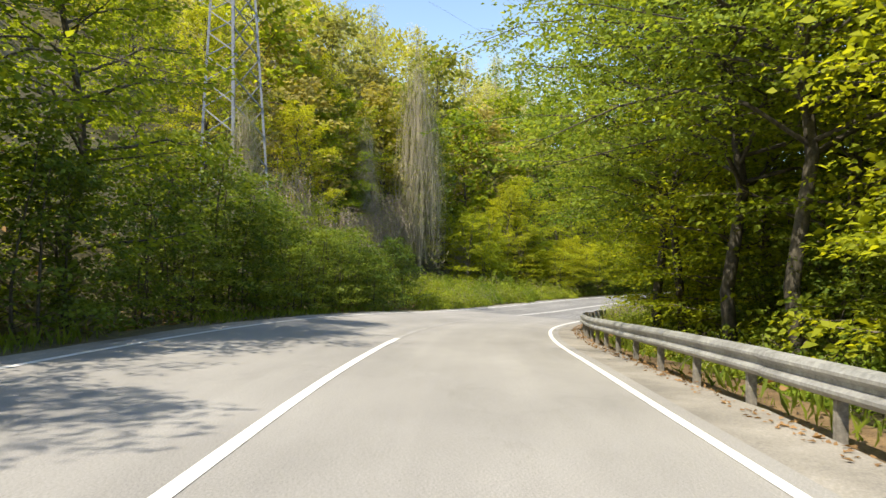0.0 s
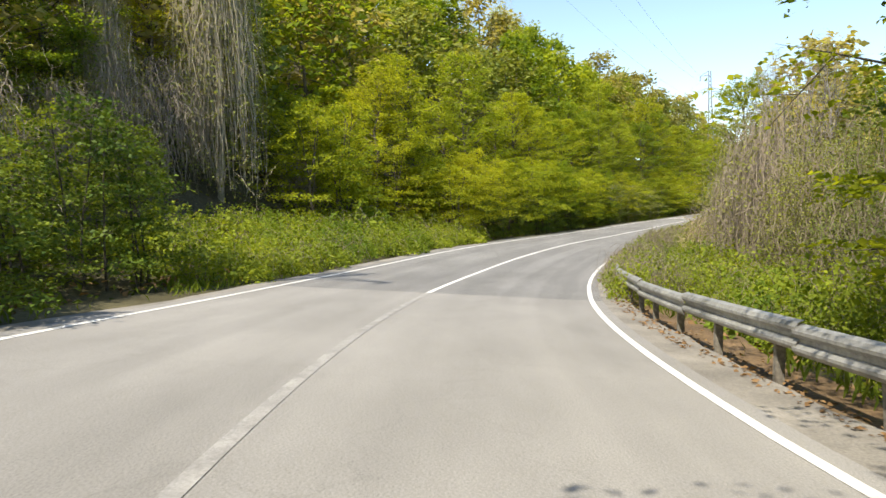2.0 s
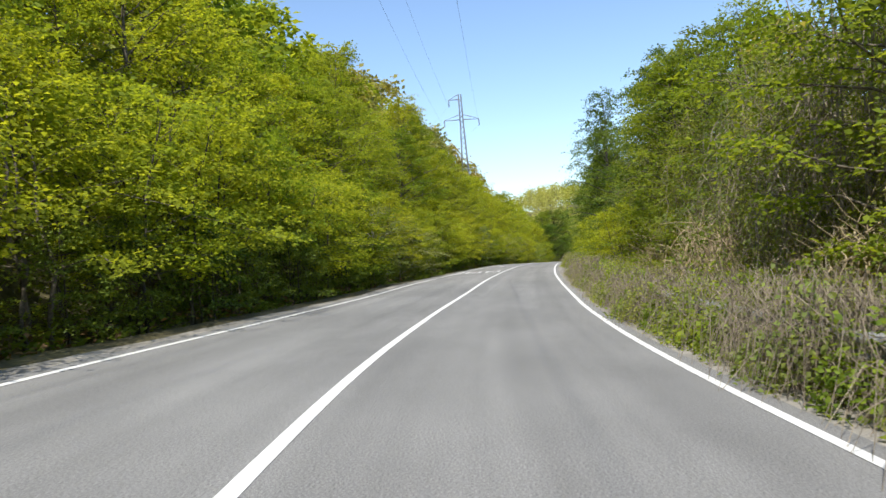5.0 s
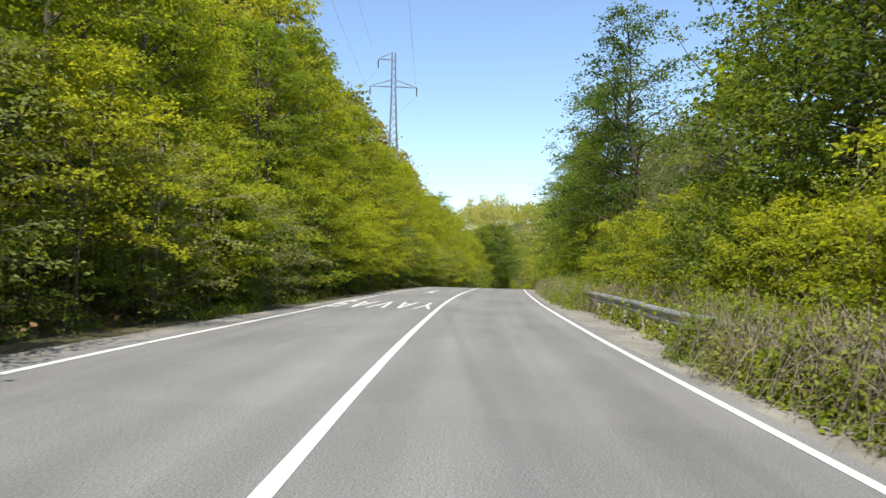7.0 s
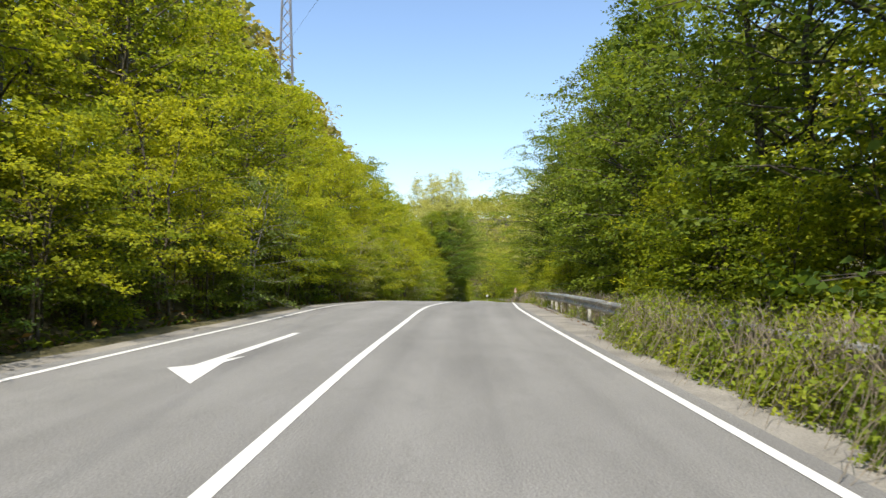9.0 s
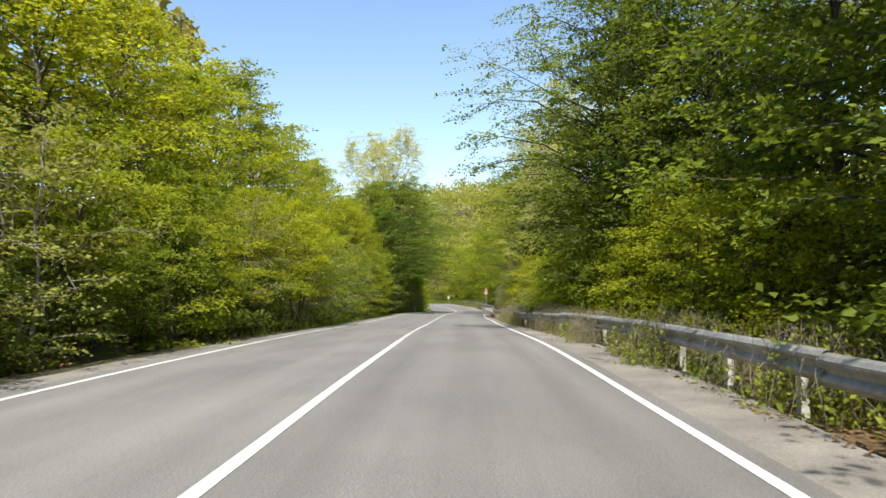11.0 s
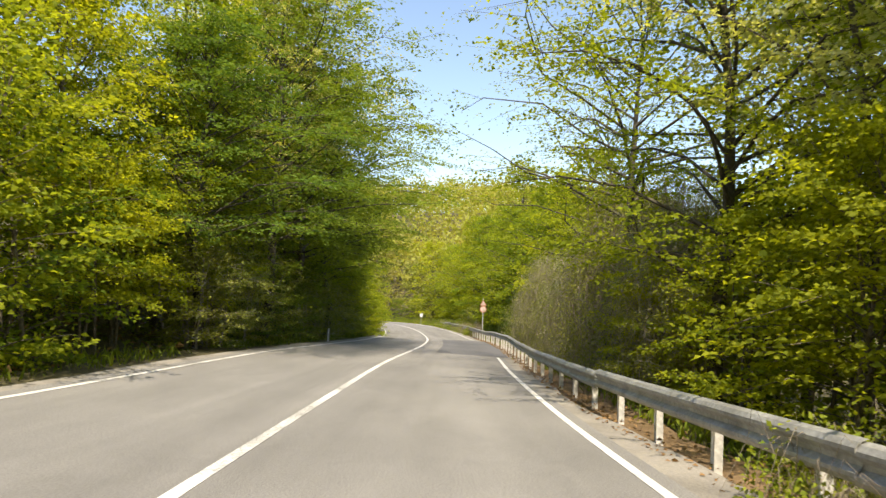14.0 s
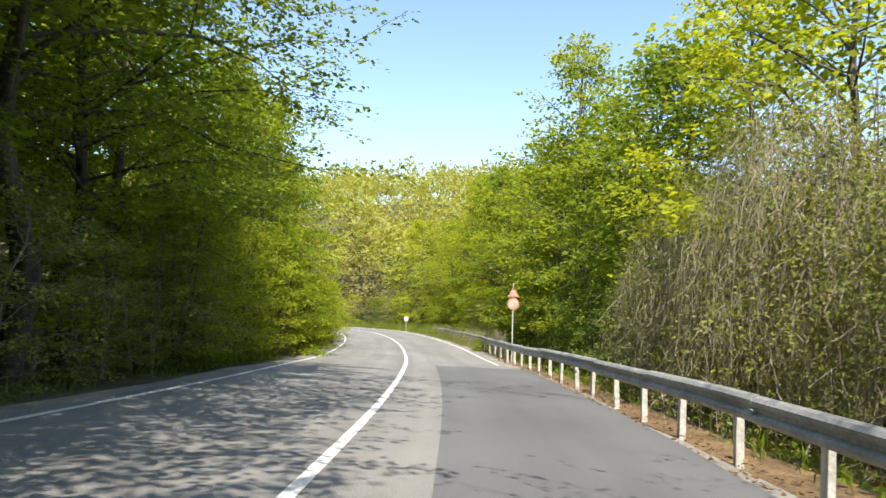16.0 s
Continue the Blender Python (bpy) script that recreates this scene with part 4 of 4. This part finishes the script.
row(TREES, 214, 240, 4.2, -9.8, 0.6, (1.0, 1.2), 57)
row(REARS, 76, 214, 4.8, -15.5, 1.2, (1.1, 1.4), 10, "woodland on the slope")
row(REARS, 64, 204, 5.6, -21.0, 1.5, (1.1, 1.5), 11, "woodland on the slope")
row([("near", 0), ("near", 1)], 242, 262, 4.6, -7.2, 0.3, (0.95, 1.2), 77, "trees beside the road")
row([("rear", 0), ("dark", 0)], 240, 268, 6.5, -8.9, 0.5, (0.75, 0.9), 12, "shady trees beside the road")
for s, lat, size in ((240, -5.4, 1.05), (246, -5.3, 1.42), (252.5, -5.5, 1.45), (258.5, -5.3, 1.5), (263.0, -6.6, 1.2)):
    plant("overhang", 0, s, lat, size, s * 37, 0.8)
row(TREES, 256, 312, 4.6, -11.5, 1.2, (1.0, 1.25), 14)
for s, lat, k, size in ((247.0, -7.4, 1, 1.04), (252.0, -7.6, 0, 1.0)):
    plant("pale", k, s, lat, size, s * 31)
row(SHRUBS, 266, 312, 2.6, -5.5, 0.3, (0.7, 0.95), 16)
row(TREES, 268, 300, 4.0, -7.7, 0.5, (1.1, 1.3), 56)
row([("budding", 0)], 62, 200, 5.5, -31.0, 2.5, (0.9, 1.25), 86, "bare trees on the ridge")
row([("budding", 0)], 90, 200, 7.0, -24.0, 2.0, (0.85, 1.1), 87, "bare trees on the ridge")
for s, lat, k, size in ((232.5, -7.8, 0, 0.95), (236.0, -7.2, 1, 0.9), (239.5, -7.0, 0, 0.85)):
    plant("sunny", k, s, lat, size, s * 61)
# valley side
plant("budding", 1, 75.0, 11.5, 0.68, 40)
plant("budding", 1, 78.5, 12.5, 0.72, 160)
plant("overhang", 0, 51.5, 8.6, 1.2, 130)
plant("dark", 1, 54.5, 9.6, 0.85, 75)
row([("darkshrub", 0)], 22, 54, 2.8, 8.2, 0.4, (0.5, 0.75), 60)
row([("overhang", 0)], 33, 48.5, 4.6, 7.1, 0.2, (1.05, 1.2), 31, "trees leaning over the guardrail")
row([("dark", 0), ("dark", 1)], 22, 56, 4.2, 10.5, 0.8, (0.8, 1.0), 32)
row([("near", 1), ("sunny", 0)], 24, 54, 3.8, 9.0, 0.4, (0.95, 1.15), 88, "trees leaning over the guardrail")
row(REARS, 20, 70, 5.0, 15.5, 1.2, (0.9, 1.1), 49)
row(BRAMBLES, 30, 122, 2.3, 6.5, 0.35, (0.55, 0.85), 33)
row(BRAMBLES, 58, 110, 2.6, 8.0, 0.5, (0.8, 1.1), 50)
row(THICKETS, 73, 87, 3.0, 9.8, 0.5, (0.8, 1.0), 34, "brown thicket beside the bend")
row([("olive", 0)], 60, 74, 4.0, 11.0, 0.8, (0.6, 0.85), 51)
row(REARS, 86, 124, 4.6, 14.0, 1.2, (0.9, 1.1), 35)
row([("olive", 0), ("grey", 0)], 84, 97, 3.0, 10.4, 0.5, (0.8, 1.0), 96)
row([("olive", 0), ("near", 1), ("olive", 0)], 98, 122, 3.2, 10.0, 0.7, (0.9, 1.15), 36)
plant("budding", 1, 84.5, 10.5, 0.72, 230)
plant("budding", 1, 90.0, 11.2, 0.85, 300)
row([("straw", 0)], 88, 118, 2.6, 7.8, 0.5, (0.7, 1.1), 37)
for s, lat, k, size in ((111.0, 9.3, 0, 0.62), (115.0, 9.8, 1, 0.66), (119.0, 10.6, 0, 0.75)):
    plant("thicket", k, s, lat, size, s * 47)
row([("shrub", 0), ("darkshrub", 0), ("shrub", 2), ("darkshrub", 0)], 120, 147, 2.2, 6.7, 0.3, (0.5, 0.72), 66)
row([("shrub", 0), ("darkshrub", 0), ("darkshrub", 0), ("shrub", 2)], 147, 162, 2.6, 7.3, 0.3, (0.5, 0.8), 83)
row([("darkshrub", 0), ("nearshrub", 0), ("shrub", 1)], 112, 192, 3.0, 8.2, 0.4, (0.55, 0.85), 38)
# gloom trees: dark leaf tone stands for the unlit inside of the wood
row([("gloom", 0), ("gloom", 1), ("gloom", 0), ("olive", 0)], 116, 150, 3.8, 10.8, 0.6, (1.05, 1.3), 39, "trees behind the guardrail")
row([("gloom", 1), ("gloom", 0), ("near", 0), ("gloom", 1)], 150, 185, 3.9, 9.2, 0.5, (1.1, 1.4), 69, "trees behind the guardrail")
row([("gloom", 1), ("near", 0), ("gloom", 0)], 186, 206, 3.6, 9.8, 0.4, (1.1, 1.3), 78, "trees behind the guardrail")
row([("shrub", 0), ("shrub", 2)], 185, 204, 2.4, 7.0, 0.3, (0.6, 0.85), 79)
row([("sunshrub", 0), ("sunshrub", 1)], 207, 222, 2.5, 7.2, 0.3, (0.5, 0.72), 89)
plant("overhang", 0, 201.0, 7.4, 1.25, 5829)
for s, lat, k, size in ((198.0, 7.9, 0, 1.1), (203.2, 7.9, 1, 1.1), (207.0, 8.3, 0, 1.05), (210.5, 8.6, 1, 0.95)):
    plant("gloom", k, s, lat, size, s * 29)
plant("sunny", 0, 233.0, 10.2, 1.15, 70)
plant("sunny", 1, 238.0, 10.8, 1.2, 210)
row(DARKS, 194, 216, 3.4, 12.6, 0.5, (0.9, 1.1), 76)
row([("sunny", 0), ("tree", 1)], 211, 240, 4.4, 9.4, 0.6, (0.5, 0.7), 58)
row(REARS, 122, 206, 8.0, 16.0, 1.5, (1.1, 1.35), 40)
row([("rail_bramble", 0), ("rail_bramble", 1)], 63, 90, 1.5, 5.1, 0.15, (0.75, 1.0), 41)
row([("hedge", 1), ("hedge", 0), ("hedge", 0)], 88, 124, 0.75, 4.98, 0.14, (0.8, 1.0), 54, "brambles over the guardrail")
row([("hedge", 1)], 68, 77, 0.9, 5.0, 0.12, (0.7, 0.85), 84, "brambles over the guardrail")
row([("hedge", 1), ("hedge", 1), ("hedge", 0)], 208, 219, 0.8, 4.85, 0.1, (0.78, 0.9), 85, "brambles over the guardrail")
row([("rail_bramble", 1), ("rail_bramble", 1), ("rail_bramble", 0)], 136, 147, 1.2, 5.12, 0.1, (0.85, 1.0), 71)
row([("rail_bramble", 0), ("rail_bramble", 1)], 121, 152, 1.6, 5.75, 0.2, (0.75, 1.15), 42)
row([("rail_bramble", 0), ("rail_bramble", 1)], 152, 214, 1.8, 5.5, 0.25, (0.65, 1.0), 65)
for s, lat, k, size in ((153.5, 6.5, 0, 0.6), (157.0, 6.8, 2, 0.75), (160.5, 6.9, 0, 0.8)):
    plant("shrub", k, s, lat, size, s * 33)
row([("hedge", 0)], 142, 157, 0.62, 5.0, 0.1, (0.78, 0.9), 67, "brambles over the guardrail")
row([("rail_bramble", 0), ("rail_bramble", 1)], 185, 201, 1.9, 5.1, 0.15, (0.6, 0.85), 68)
row([("rail_bramble", 0), ("rail_bramble", 1)], 213, 226, 1.7, 4.95, 0.12, (0.6, 0.82), 75)
row([("oliveshrub", 0), ("darkshrub", 0), ("oliveshrub", 0)], 240, 268, 1.9, -5.5, 0.2, (0.5, 0.7), 59)
for s, lat, k, size in ((224.0, 8.0, 0, 0.8), (230.5, 9.6, 1, 0.86)):
    plant("pale", k, s, lat, size, s * 23)
plant("pale", 1, 220.5, 9.8, 1.0, 130)
row([("sunshrub", 0), ("shrub", 2), ("oliveshrub", 0)], 212, 238, 2.6, 6.7, 0.25, (0.55, 0.8), 73)
row(SHRUBS, 192, 240, 3.2, 7.4, 0.4, (0.6, 0.9), 44)
row([("olive", 0), ("grey", 0), ("grey", 0)], 236, 270, 2.2, 7.7, 0.5, (0.72, 0.98), 45, "thicket behind the guardrail")
plant("overhang", 1, 233.0, 6.9, 1.3, 160)
plant("bare", 0, 241.5, 7.0, 1.05, 40)
plant("bare", 0, 249.0, 8.2, 0.9, 200)
row(TREES, 264, 330, 3.6, 9.0, 0.8, (1.15, 1.45), 47)
row(SHRUBS, 296, 345, 3.0, 8.0, 0.6, (0.6, 0.9), 48)
row(REARS, 290, 345, 4.6, 14.5, 1.0, (1.0, 1.3), 91)
row(BRAMBLES, 308, 345, 1.9, 6.0, 0.4, (0.7, 0.95), 92)
row([("hedge", 0), ("rail_bramble", 1), ("hedge", 1)], 288.5, 313, 1.0, 4.9, 0.12, (0.75, 0.95), 93, "brambles over the guardrail")
row([("darkshrub", 0)], 271, 290, 2.2, 7.0, 0.3, (0.5, 0.75), 94)
plant("thicket", 0, 285.6, 5.0, 0.23, 20)
plant("thicket", 1, 286.8, 4.9, 0.2, 200)
for s, lat, size in ((297.5, 6.4, 0.62), (301.0, 6.6, 0.7), (304.5, 6.8, 0.6)):
    plant("oliveshrub", 0, s, lat, size, s * 19)


# ---- far woods: crowns on the slopes, past counting ----
def far_woods():
    r = np.random.RandomState(7)
    pts = []
    for s in np.arange(0, 345, 5.0):
        for lat in list(np.arange(-27, -100 if s < 125 else -52, -5.5)) + list(np.arange(21, 86, 6.0)):
            p = on_road(s + r.uniform(-2.5, 2.5), lat + r.uniform(-2.5, 2.5))
            pts.append((p[0], p[1], r.uniform(3.0, 4.6)))
    for _ in range(700):
        a, d = r.uniform(0.35, 1.35), r.uniform(60, 300)
        pts.append((150 + d * math.cos(a), 190 + d * math.sin(a), r.uniform(4.0, 6.0)))
    pts = np.array(pts)
    s, lat, _, _ = nearest(pts[:, 0], pts[:, 1])
    pts = pts[(np.abs(lat) > 17)]
    z = ground_z(pts[:, 0], pts[:, 1])
    chunks = []
    per = 180
    for (x, y, q), g in zip(pts, z):
        d = unit(r.normal(0, 1, (per, 3)))
        d[:, 2] = np.abs(d[:, 2]) * 1.0 - 0.1
        p = np.array((x, y, g + q * 1.0)) + d * np.array((q, q, q * 1.35)) * r.uniform(0.55, 1.02, (per, 1))
        chunks.append(leaves(p, d + r.normal(0, 0.7, (per, 3)), np.array((0, 0, 1.0)) + d + r.normal(0, 0.4, (per, 3)), r.uniform(0.35, 0.85, per) * q / 3.6, 0.6))
    tagged(leaf_mesh("far_woods", chunks, WOODS), "spring woods covering the hills, haze put into their pale leaf tone", "woods", kind="stuff")


far_woods()


# ---- grass along the edges ----
def verge_grass():
    r = np.random.RandomState(17)
    n = 26000
    s = r.uniform(5, 330, n)
    left = r.uniform(0, 1, n) < 0.62
    lat = np.where(left, -4.55 - np.abs(r.normal(0, 0.55, n)), 5.0 + np.abs(r.normal(0, 0.5, n)))
    dense = np.sin(s * 0.31) + np.sin(s * 0.83 + 1) + r.normal(0, 0.6, n) > -0.4
    dense &= ~(left & (((s > 86) & (s < 127)) | ((s > 141) & (s < 196))))
    s, lat, left = s[dense], lat[dense], left[dense]
    p = on_road(s, lat, np.where(left, -0.08, -0.14))
    k = len(p)
    leaf_mesh_ob = leaf_mesh("verge_grass", [leaves(p, np.array((0, 0, 1.0)) + r.normal(0, 0.42, (k, 3)), r.normal(0, 1, (k, 3)), r.uniform(0.12, 0.42, k), 0.13)], GRASS)
    tagged(leaf_mesh_ob, "tufts of green grass along the road's edges", "grass", kind="stuff")


verge_grass()


def undergrowth():
    """Low leaves, ivy and dead stems over the soil of both banks, past counting."""
    r = np.random.RandomState(29)
    n = 90000
    s = r.uniform(5, 320, n)
    left = r.uniform(0, 1, n) < 0.7
    lat = np.where(left, -5.3 - 9.0 * r.uniform(0, 1, n) ** 1.4, 5.3 + 5.0 * r.uniform(0, 1, n) ** 1.3)
    p = on_road(s, lat)
    keep = np.sin(p[:, 0] * 0.9) + np.sin(p[:, 1] * 1.1 + p[:, 0] * 0.4) + r.normal(0, 0.8, n) > -0.9
    p, k = p[keep], int(keep.sum())
    p[:, 2] = ground_z(p[:, 0], p[:, 1]) + np.abs(r.normal(0, 0.16, k))
    d = np.stack([r.normal(0, 1, k), r.normal(0, 1, k), r.uniform(0.0, 0.9, k)], 1)
    v = leaves(p, d, np.array((0, 0, 1.0)) + r.normal(0, 0.45, (k, 3)), r.uniform(0.08, 0.24, k), 0.6).reshape(-1, 4, 3)
    dead = r.uniform(0, 1, k) < 0.3
    tagged(leaf_mesh("undergrowth", [v[~dead].reshape(-1, 3)], GRASS), "low green undergrowth covering the banks", "undergrowth", kind="stuff")
    tagged(leaf_mesh("leaf_litter", [v[dead].reshape(-1, 3)], DEAD_LEAF), "dead brown leaves between the undergrowth", "leaf litter", kind="stuff")


undergrowth()


# ---- pylons and cables ----
def lattice_pylon(x, y, z, height, foot, waist, turn, arms):
    """A narrow four-legged lattice tower with cross-arms: (height, reach each way)."""
    py = tagged(new("pylon"), "grey steel lattice power pylon among the trees", "pylon")
    py.matrix_basis = pose(x, y, z, 0, 0, turn)

    def half(h):
        return foot + (waist - foot) * min(h / (height * 0.8), 1.0)

    corners = ((-1, -1), (1, -1), (1, 1), (-1, 1))
    for cx, cy in corners:
        bm = bmesh.new()
        bar(bm, (cx * foot, cy * foot, -1.0), (cx * waist, cy * waist, height * 0.8), 0.11)
        bar(bm, (cx * waist, cy * waist, height * 0.8), (cx * waist * 0.75, cy * waist * 0.75, height), 0.10)
        part("leg", bm, PYLON_STEEL, py)
    h, k = 0.5, 0
    while h < height - 0.8:
        step = max(half(h) * 1.3, 0.8)
        for a in range(4):
            p, q = corners[a], corners[(a + 1) % 4]
            bm = bmesh.new()
            w0, w1 = half(h), half(h + step)
            i, j = q, p
            bar(bm, (i[0] * w0, i[1] * w0, h), (j[0] * w1, j[1] * w1, h + step), 0.055)
            part("brace", bm, PYLON_STEEL, py)
        h += step
        k += 1
    for ah, left, right in arms:
        for reach in (-left, right):
            if not reach:
                continue
            arm_bm = bmesh.new()
            sgn = 1 if reach > 0 else -1
            for cy in (-1, 1):
                bar(arm_bm, (sgn * waist, cy * waist, ah), (reach, 0, ah - 0.05), 0.06)
                bar(arm_bm, (sgn * waist, cy * waist, ah + 0.75), (reach, 0, ah), 0.05)
            for f in (0.35, 0.7):
                bar(arm_bm, (sgn * waist + (reach - sgn * waist) * f, -waist * (1 - f), ah), (sgn * waist + (reach - sgn * waist) * f, waist * (1 - f), ah + 0.05), 0.04)
            arm = part("crossarm", arm_bm, PYLON_STEEL, py)
            ins = Tubes()
            zz = np.linspace(0, -0.95, 15)
            for i in range(14):
                ins.add([(reach, 0, ah - 0.05 + zz[i]), (reach, 0, ah - 0.05 + zz[i + 1])], 0.10 if i % 2 else 0.03, 0.03 if i % 2 else 0.10, 7)
            ins.build("insulator", PORCELAIN, arm)
    return py


p2 = (79.65, 147.4)
p1 = (-9.7, 34.8)
turn = -31.0
g2, g1 = float(ground_z(np.array([p2[0]]), np.array([p2[1]]))[0]), float(ground_z(np.array([p1[0]]), np.array([p1[1]]))[0])
z2, z1 = g2 - 0.2, g1 - 0.2
T2 = 25.0 - z2
lattice_pylon(p2[0], p2[1], z2, T2, 0.85, 0.24, turn, ((T2 - 3.8, 2.6, 2.6), (T2 - 0.75, 1.7, 0.0)))
lattice_pylon(p1[0], p1[1], z1, T2, 1.25, 0.40, turn, ((T2 - 3.8, 2.6, 2.6), (T2 - 0.75, 1.7, 0.0)))


def cable(a, b, sag, name="cable"):
    t = np.linspace(0, 1, 40)[:, None]
    pts = np.array(a) * (1 - t) + np.array(b) * t
    pts[:, 2] -= (4 * sag * t * (1 - t))[:, 0]
    c = Tubes()
    c.add(pts, 0.009, 0.009, 4)
    tagged(c.build(name, CABLE), "thin grey overhead power cable", "cable", group="power cables")


def arm_end(p, z, x, h):
    c, s = math.cos(radians(turn)), math.sin(radians(turn))
    return (p[0] + c * x, p[1] + s * x, z + h)


along = Vector((p2[0] - p1[0], p2[1] - p1[1]))
p3 = (p2[0] + along.x * 0.75 - along.y * 0.30, p2[1] + along.y * 0.75 + along.x * 0.30)
for x, h in ((-2.6, T2 - 4.8), (2.6, T2 - 4.8), (-1.7, T2 - 1.75)):
    cable(arm_end(p1, z1, x, h), arm_end(p2, z2, x, h), 3.2)
    cable(arm_end(p2, z2, x, h), arm_end(p3, z2 + 2, x, h), 3.2)


# ---- signs ----
def sign_post(s, lat, height, plates, label):
    x, y, z = spot(s, lat, 0.0)
    sg = tagged(new("road_sign"), label, "road sign")
    sg.matrix_basis = pose(x, y, z, 0, 0, heading(s) + 6)
    t = Tubes()
    t.add([(0, 0, -0.4), (0, 0, height)], 0.03, 0.03, 8)
    t.build("post", STEEL_POST, sg)
    for kind, h, w in plates:
        if kind == "triangle":
            rim = [(-w / 2, h), (w / 2, h), (0, h + w * 0.87)]
            face = [(-w * 0.33, h + w * 0.1), (w * 0.33, h + w * 0.1), (0, h + w * 0.67)]
        elif kind == "disc":
            rim = [(w / 2 * math.cos(a), h + w / 2 + w / 2 * math.sin(a)) for a in np.arange(20) * math.pi / 10]
            face = [(w * 0.38 * math.cos(a), h + w / 2 + w * 0.38 * math.sin(a)) for a in np.arange(20) * math.pi / 10]
        else:
            rim = [(-w / 2, h), (w / 2, h), (w / 2, h + w), (-w / 2, h + w)]
            face = [(-w * 0.44, h + w * 0.06), (w * 0.44, h + w * 0.06), (w * 0.44, h + w * 0.94), (-w * 0.44, h + w * 0.94)]
        plate = None
        for nm, pts, y0, mat in (("plate", rim, -0.04, SIGN_WHITE if kind == "board" else SIGN_RED), ("face", face, -0.046, SIGN_WHITE if kind == "board" else SIGN_FADED)):
            b2 = bmesh.new()
            fr = [b2.verts.new((a, y0, c)) for a, c in pts]
            bk = [b2.verts.new((a, y0 + (0.012 if nm == "plate" else 0.004), c)) for a, c in pts]
            b2.faces.new(fr)
            b2.faces.new(bk[::-1])
            for i in range(len(pts)):
                b2.faces.new((fr[i], bk[i], bk[(i + 1) % len(pts)], fr[(i + 1) % len(pts)]))
            o = part(nm, b2, mat, plate or sg)
            plate = plate or o
    return sg


sign_post(280.5, 4.7, 3.6, (("triangle", 2.98, 0.55), ("disc", 2.4, 0.55)), "faded red and white warning signs on one post")
x, y = 186.3, 228.3
s_end, lat_end, _, _ = nearest([x], [y])
sign_post(float(s_end[0]), float(lat_end[0]), 1.75, (("board", 1.25, 0.46),), "small white board on a thin post at the bend")


def delineator(s, lat):
    x, y, z = spot(s, lat, 0.0)
    d = tagged(new("delineator"), "slim pale roadside marker post with a small reflector", "marker post")
    d.matrix_basis = pose(x, y, z, 0, 2, heading(s))
    bm = bmesh.new()
    bar(bm, (0, 0, -0.2), (0, 0, 0.72), 0.085, 0.045)
    bar(bm, (0, 0, 0.72), (0, 0.012, 0.80), 0.07, 0.03)
    part("stake", bm, STEEL_POST, d)
    bm = bmesh.new()
    bar(bm, (0, -0.024, 0.56), (0, -0.024, 0.66), 0.05, 0.006)
    part("reflector", bm, SIGN_WHITE, d, "small pale reflector")


delineator(253, -4.15)


def verge_scatter():
    """Dry leaves and grit along the guardrail's edge of the road, past counting."""
    r = np.random.RandomState(23)
    n = 9000
    s = r.uniform(12, 290, n)
    lat = np.interp(s, np.arange(0, 400, 2.0), [rail_line(q) for q in np.arange(0, 400, 2.0)]) - 0.25 + np.abs(r.normal(0, 0.4, n)) - 0.15
    p = on_road(s, lat, np.where(lat < 4.6, 0.004, -0.07))
    d = np.stack([r.normal(0, 1, n), r.normal(0, 1, n), r.uniform(0, 0.25, n)], 1)
    tagged(leaf_mesh("dry_leaves", [leaves(p, d, np.array((0, 0, 1.0)) + r.normal(0, 0.35, (n, 3)), r.uniform(0.04, 0.10, n), 0.6)], DEAD_LEAF),
           "dry brown leaves strewn along the road's edge", "dry leaves", kind="stuff")


verge_scatter()


def stone(s, lat, size, seed, mat, label):
    r = np.random.RandomState(seed)
    bm = bmesh.new()
    bmesh.ops.create_icosphere(bm, subdivisions=2, radius=size)
    for v in bm.verts:
        v.co *= 1 + r.uniform(-0.14, 0.14)
        v.co.z *= 0.72
    o = part("stone", bm, mat, None)
    p = on_road(s, lat)
    o.location = (p[0], p[1], p[2] + size * 0.35 - 0.03)
    tagged(o, label, "stone")


stone(78.0, 4.1, 0.075, 1, SIGN_WHITE, "small white stone on the dusty verge")
for k in range(16):
    q = random.Random(k)
    stone(q.uniform(62, 200), q.uniform(4.15, 4.5), q.uniform(0.025, 0.06), k + 5, SHOULDER, "small grey stone on the dusty verge")


def rail_reflector(s):
    p = on_road(s, rail_line(s) - 0.06, rail_rise(s))
    bm = bmesh.new()
    bar(bm, (-0.045, 0, 0), (0.045, 0, 0), 0.012, 0.05, (0, 1, 0))
    o = part("rail_reflector", bm, SIGN_WHITE)
    o.matrix_basis = pose(*p, 0, 0, heading(s) + 90)
    tagged(o, "small white reflector fixed to the guardrail", "reflector", "reflectors on the guardrail")


for s in (232, 244, 256, 268):
    rail_reflector(float(s))
for key, ob in KIND.items():
    if key not in used:
        for o in (*ob.children_recursive, ob):
            bpy.data.objects.remove(o)
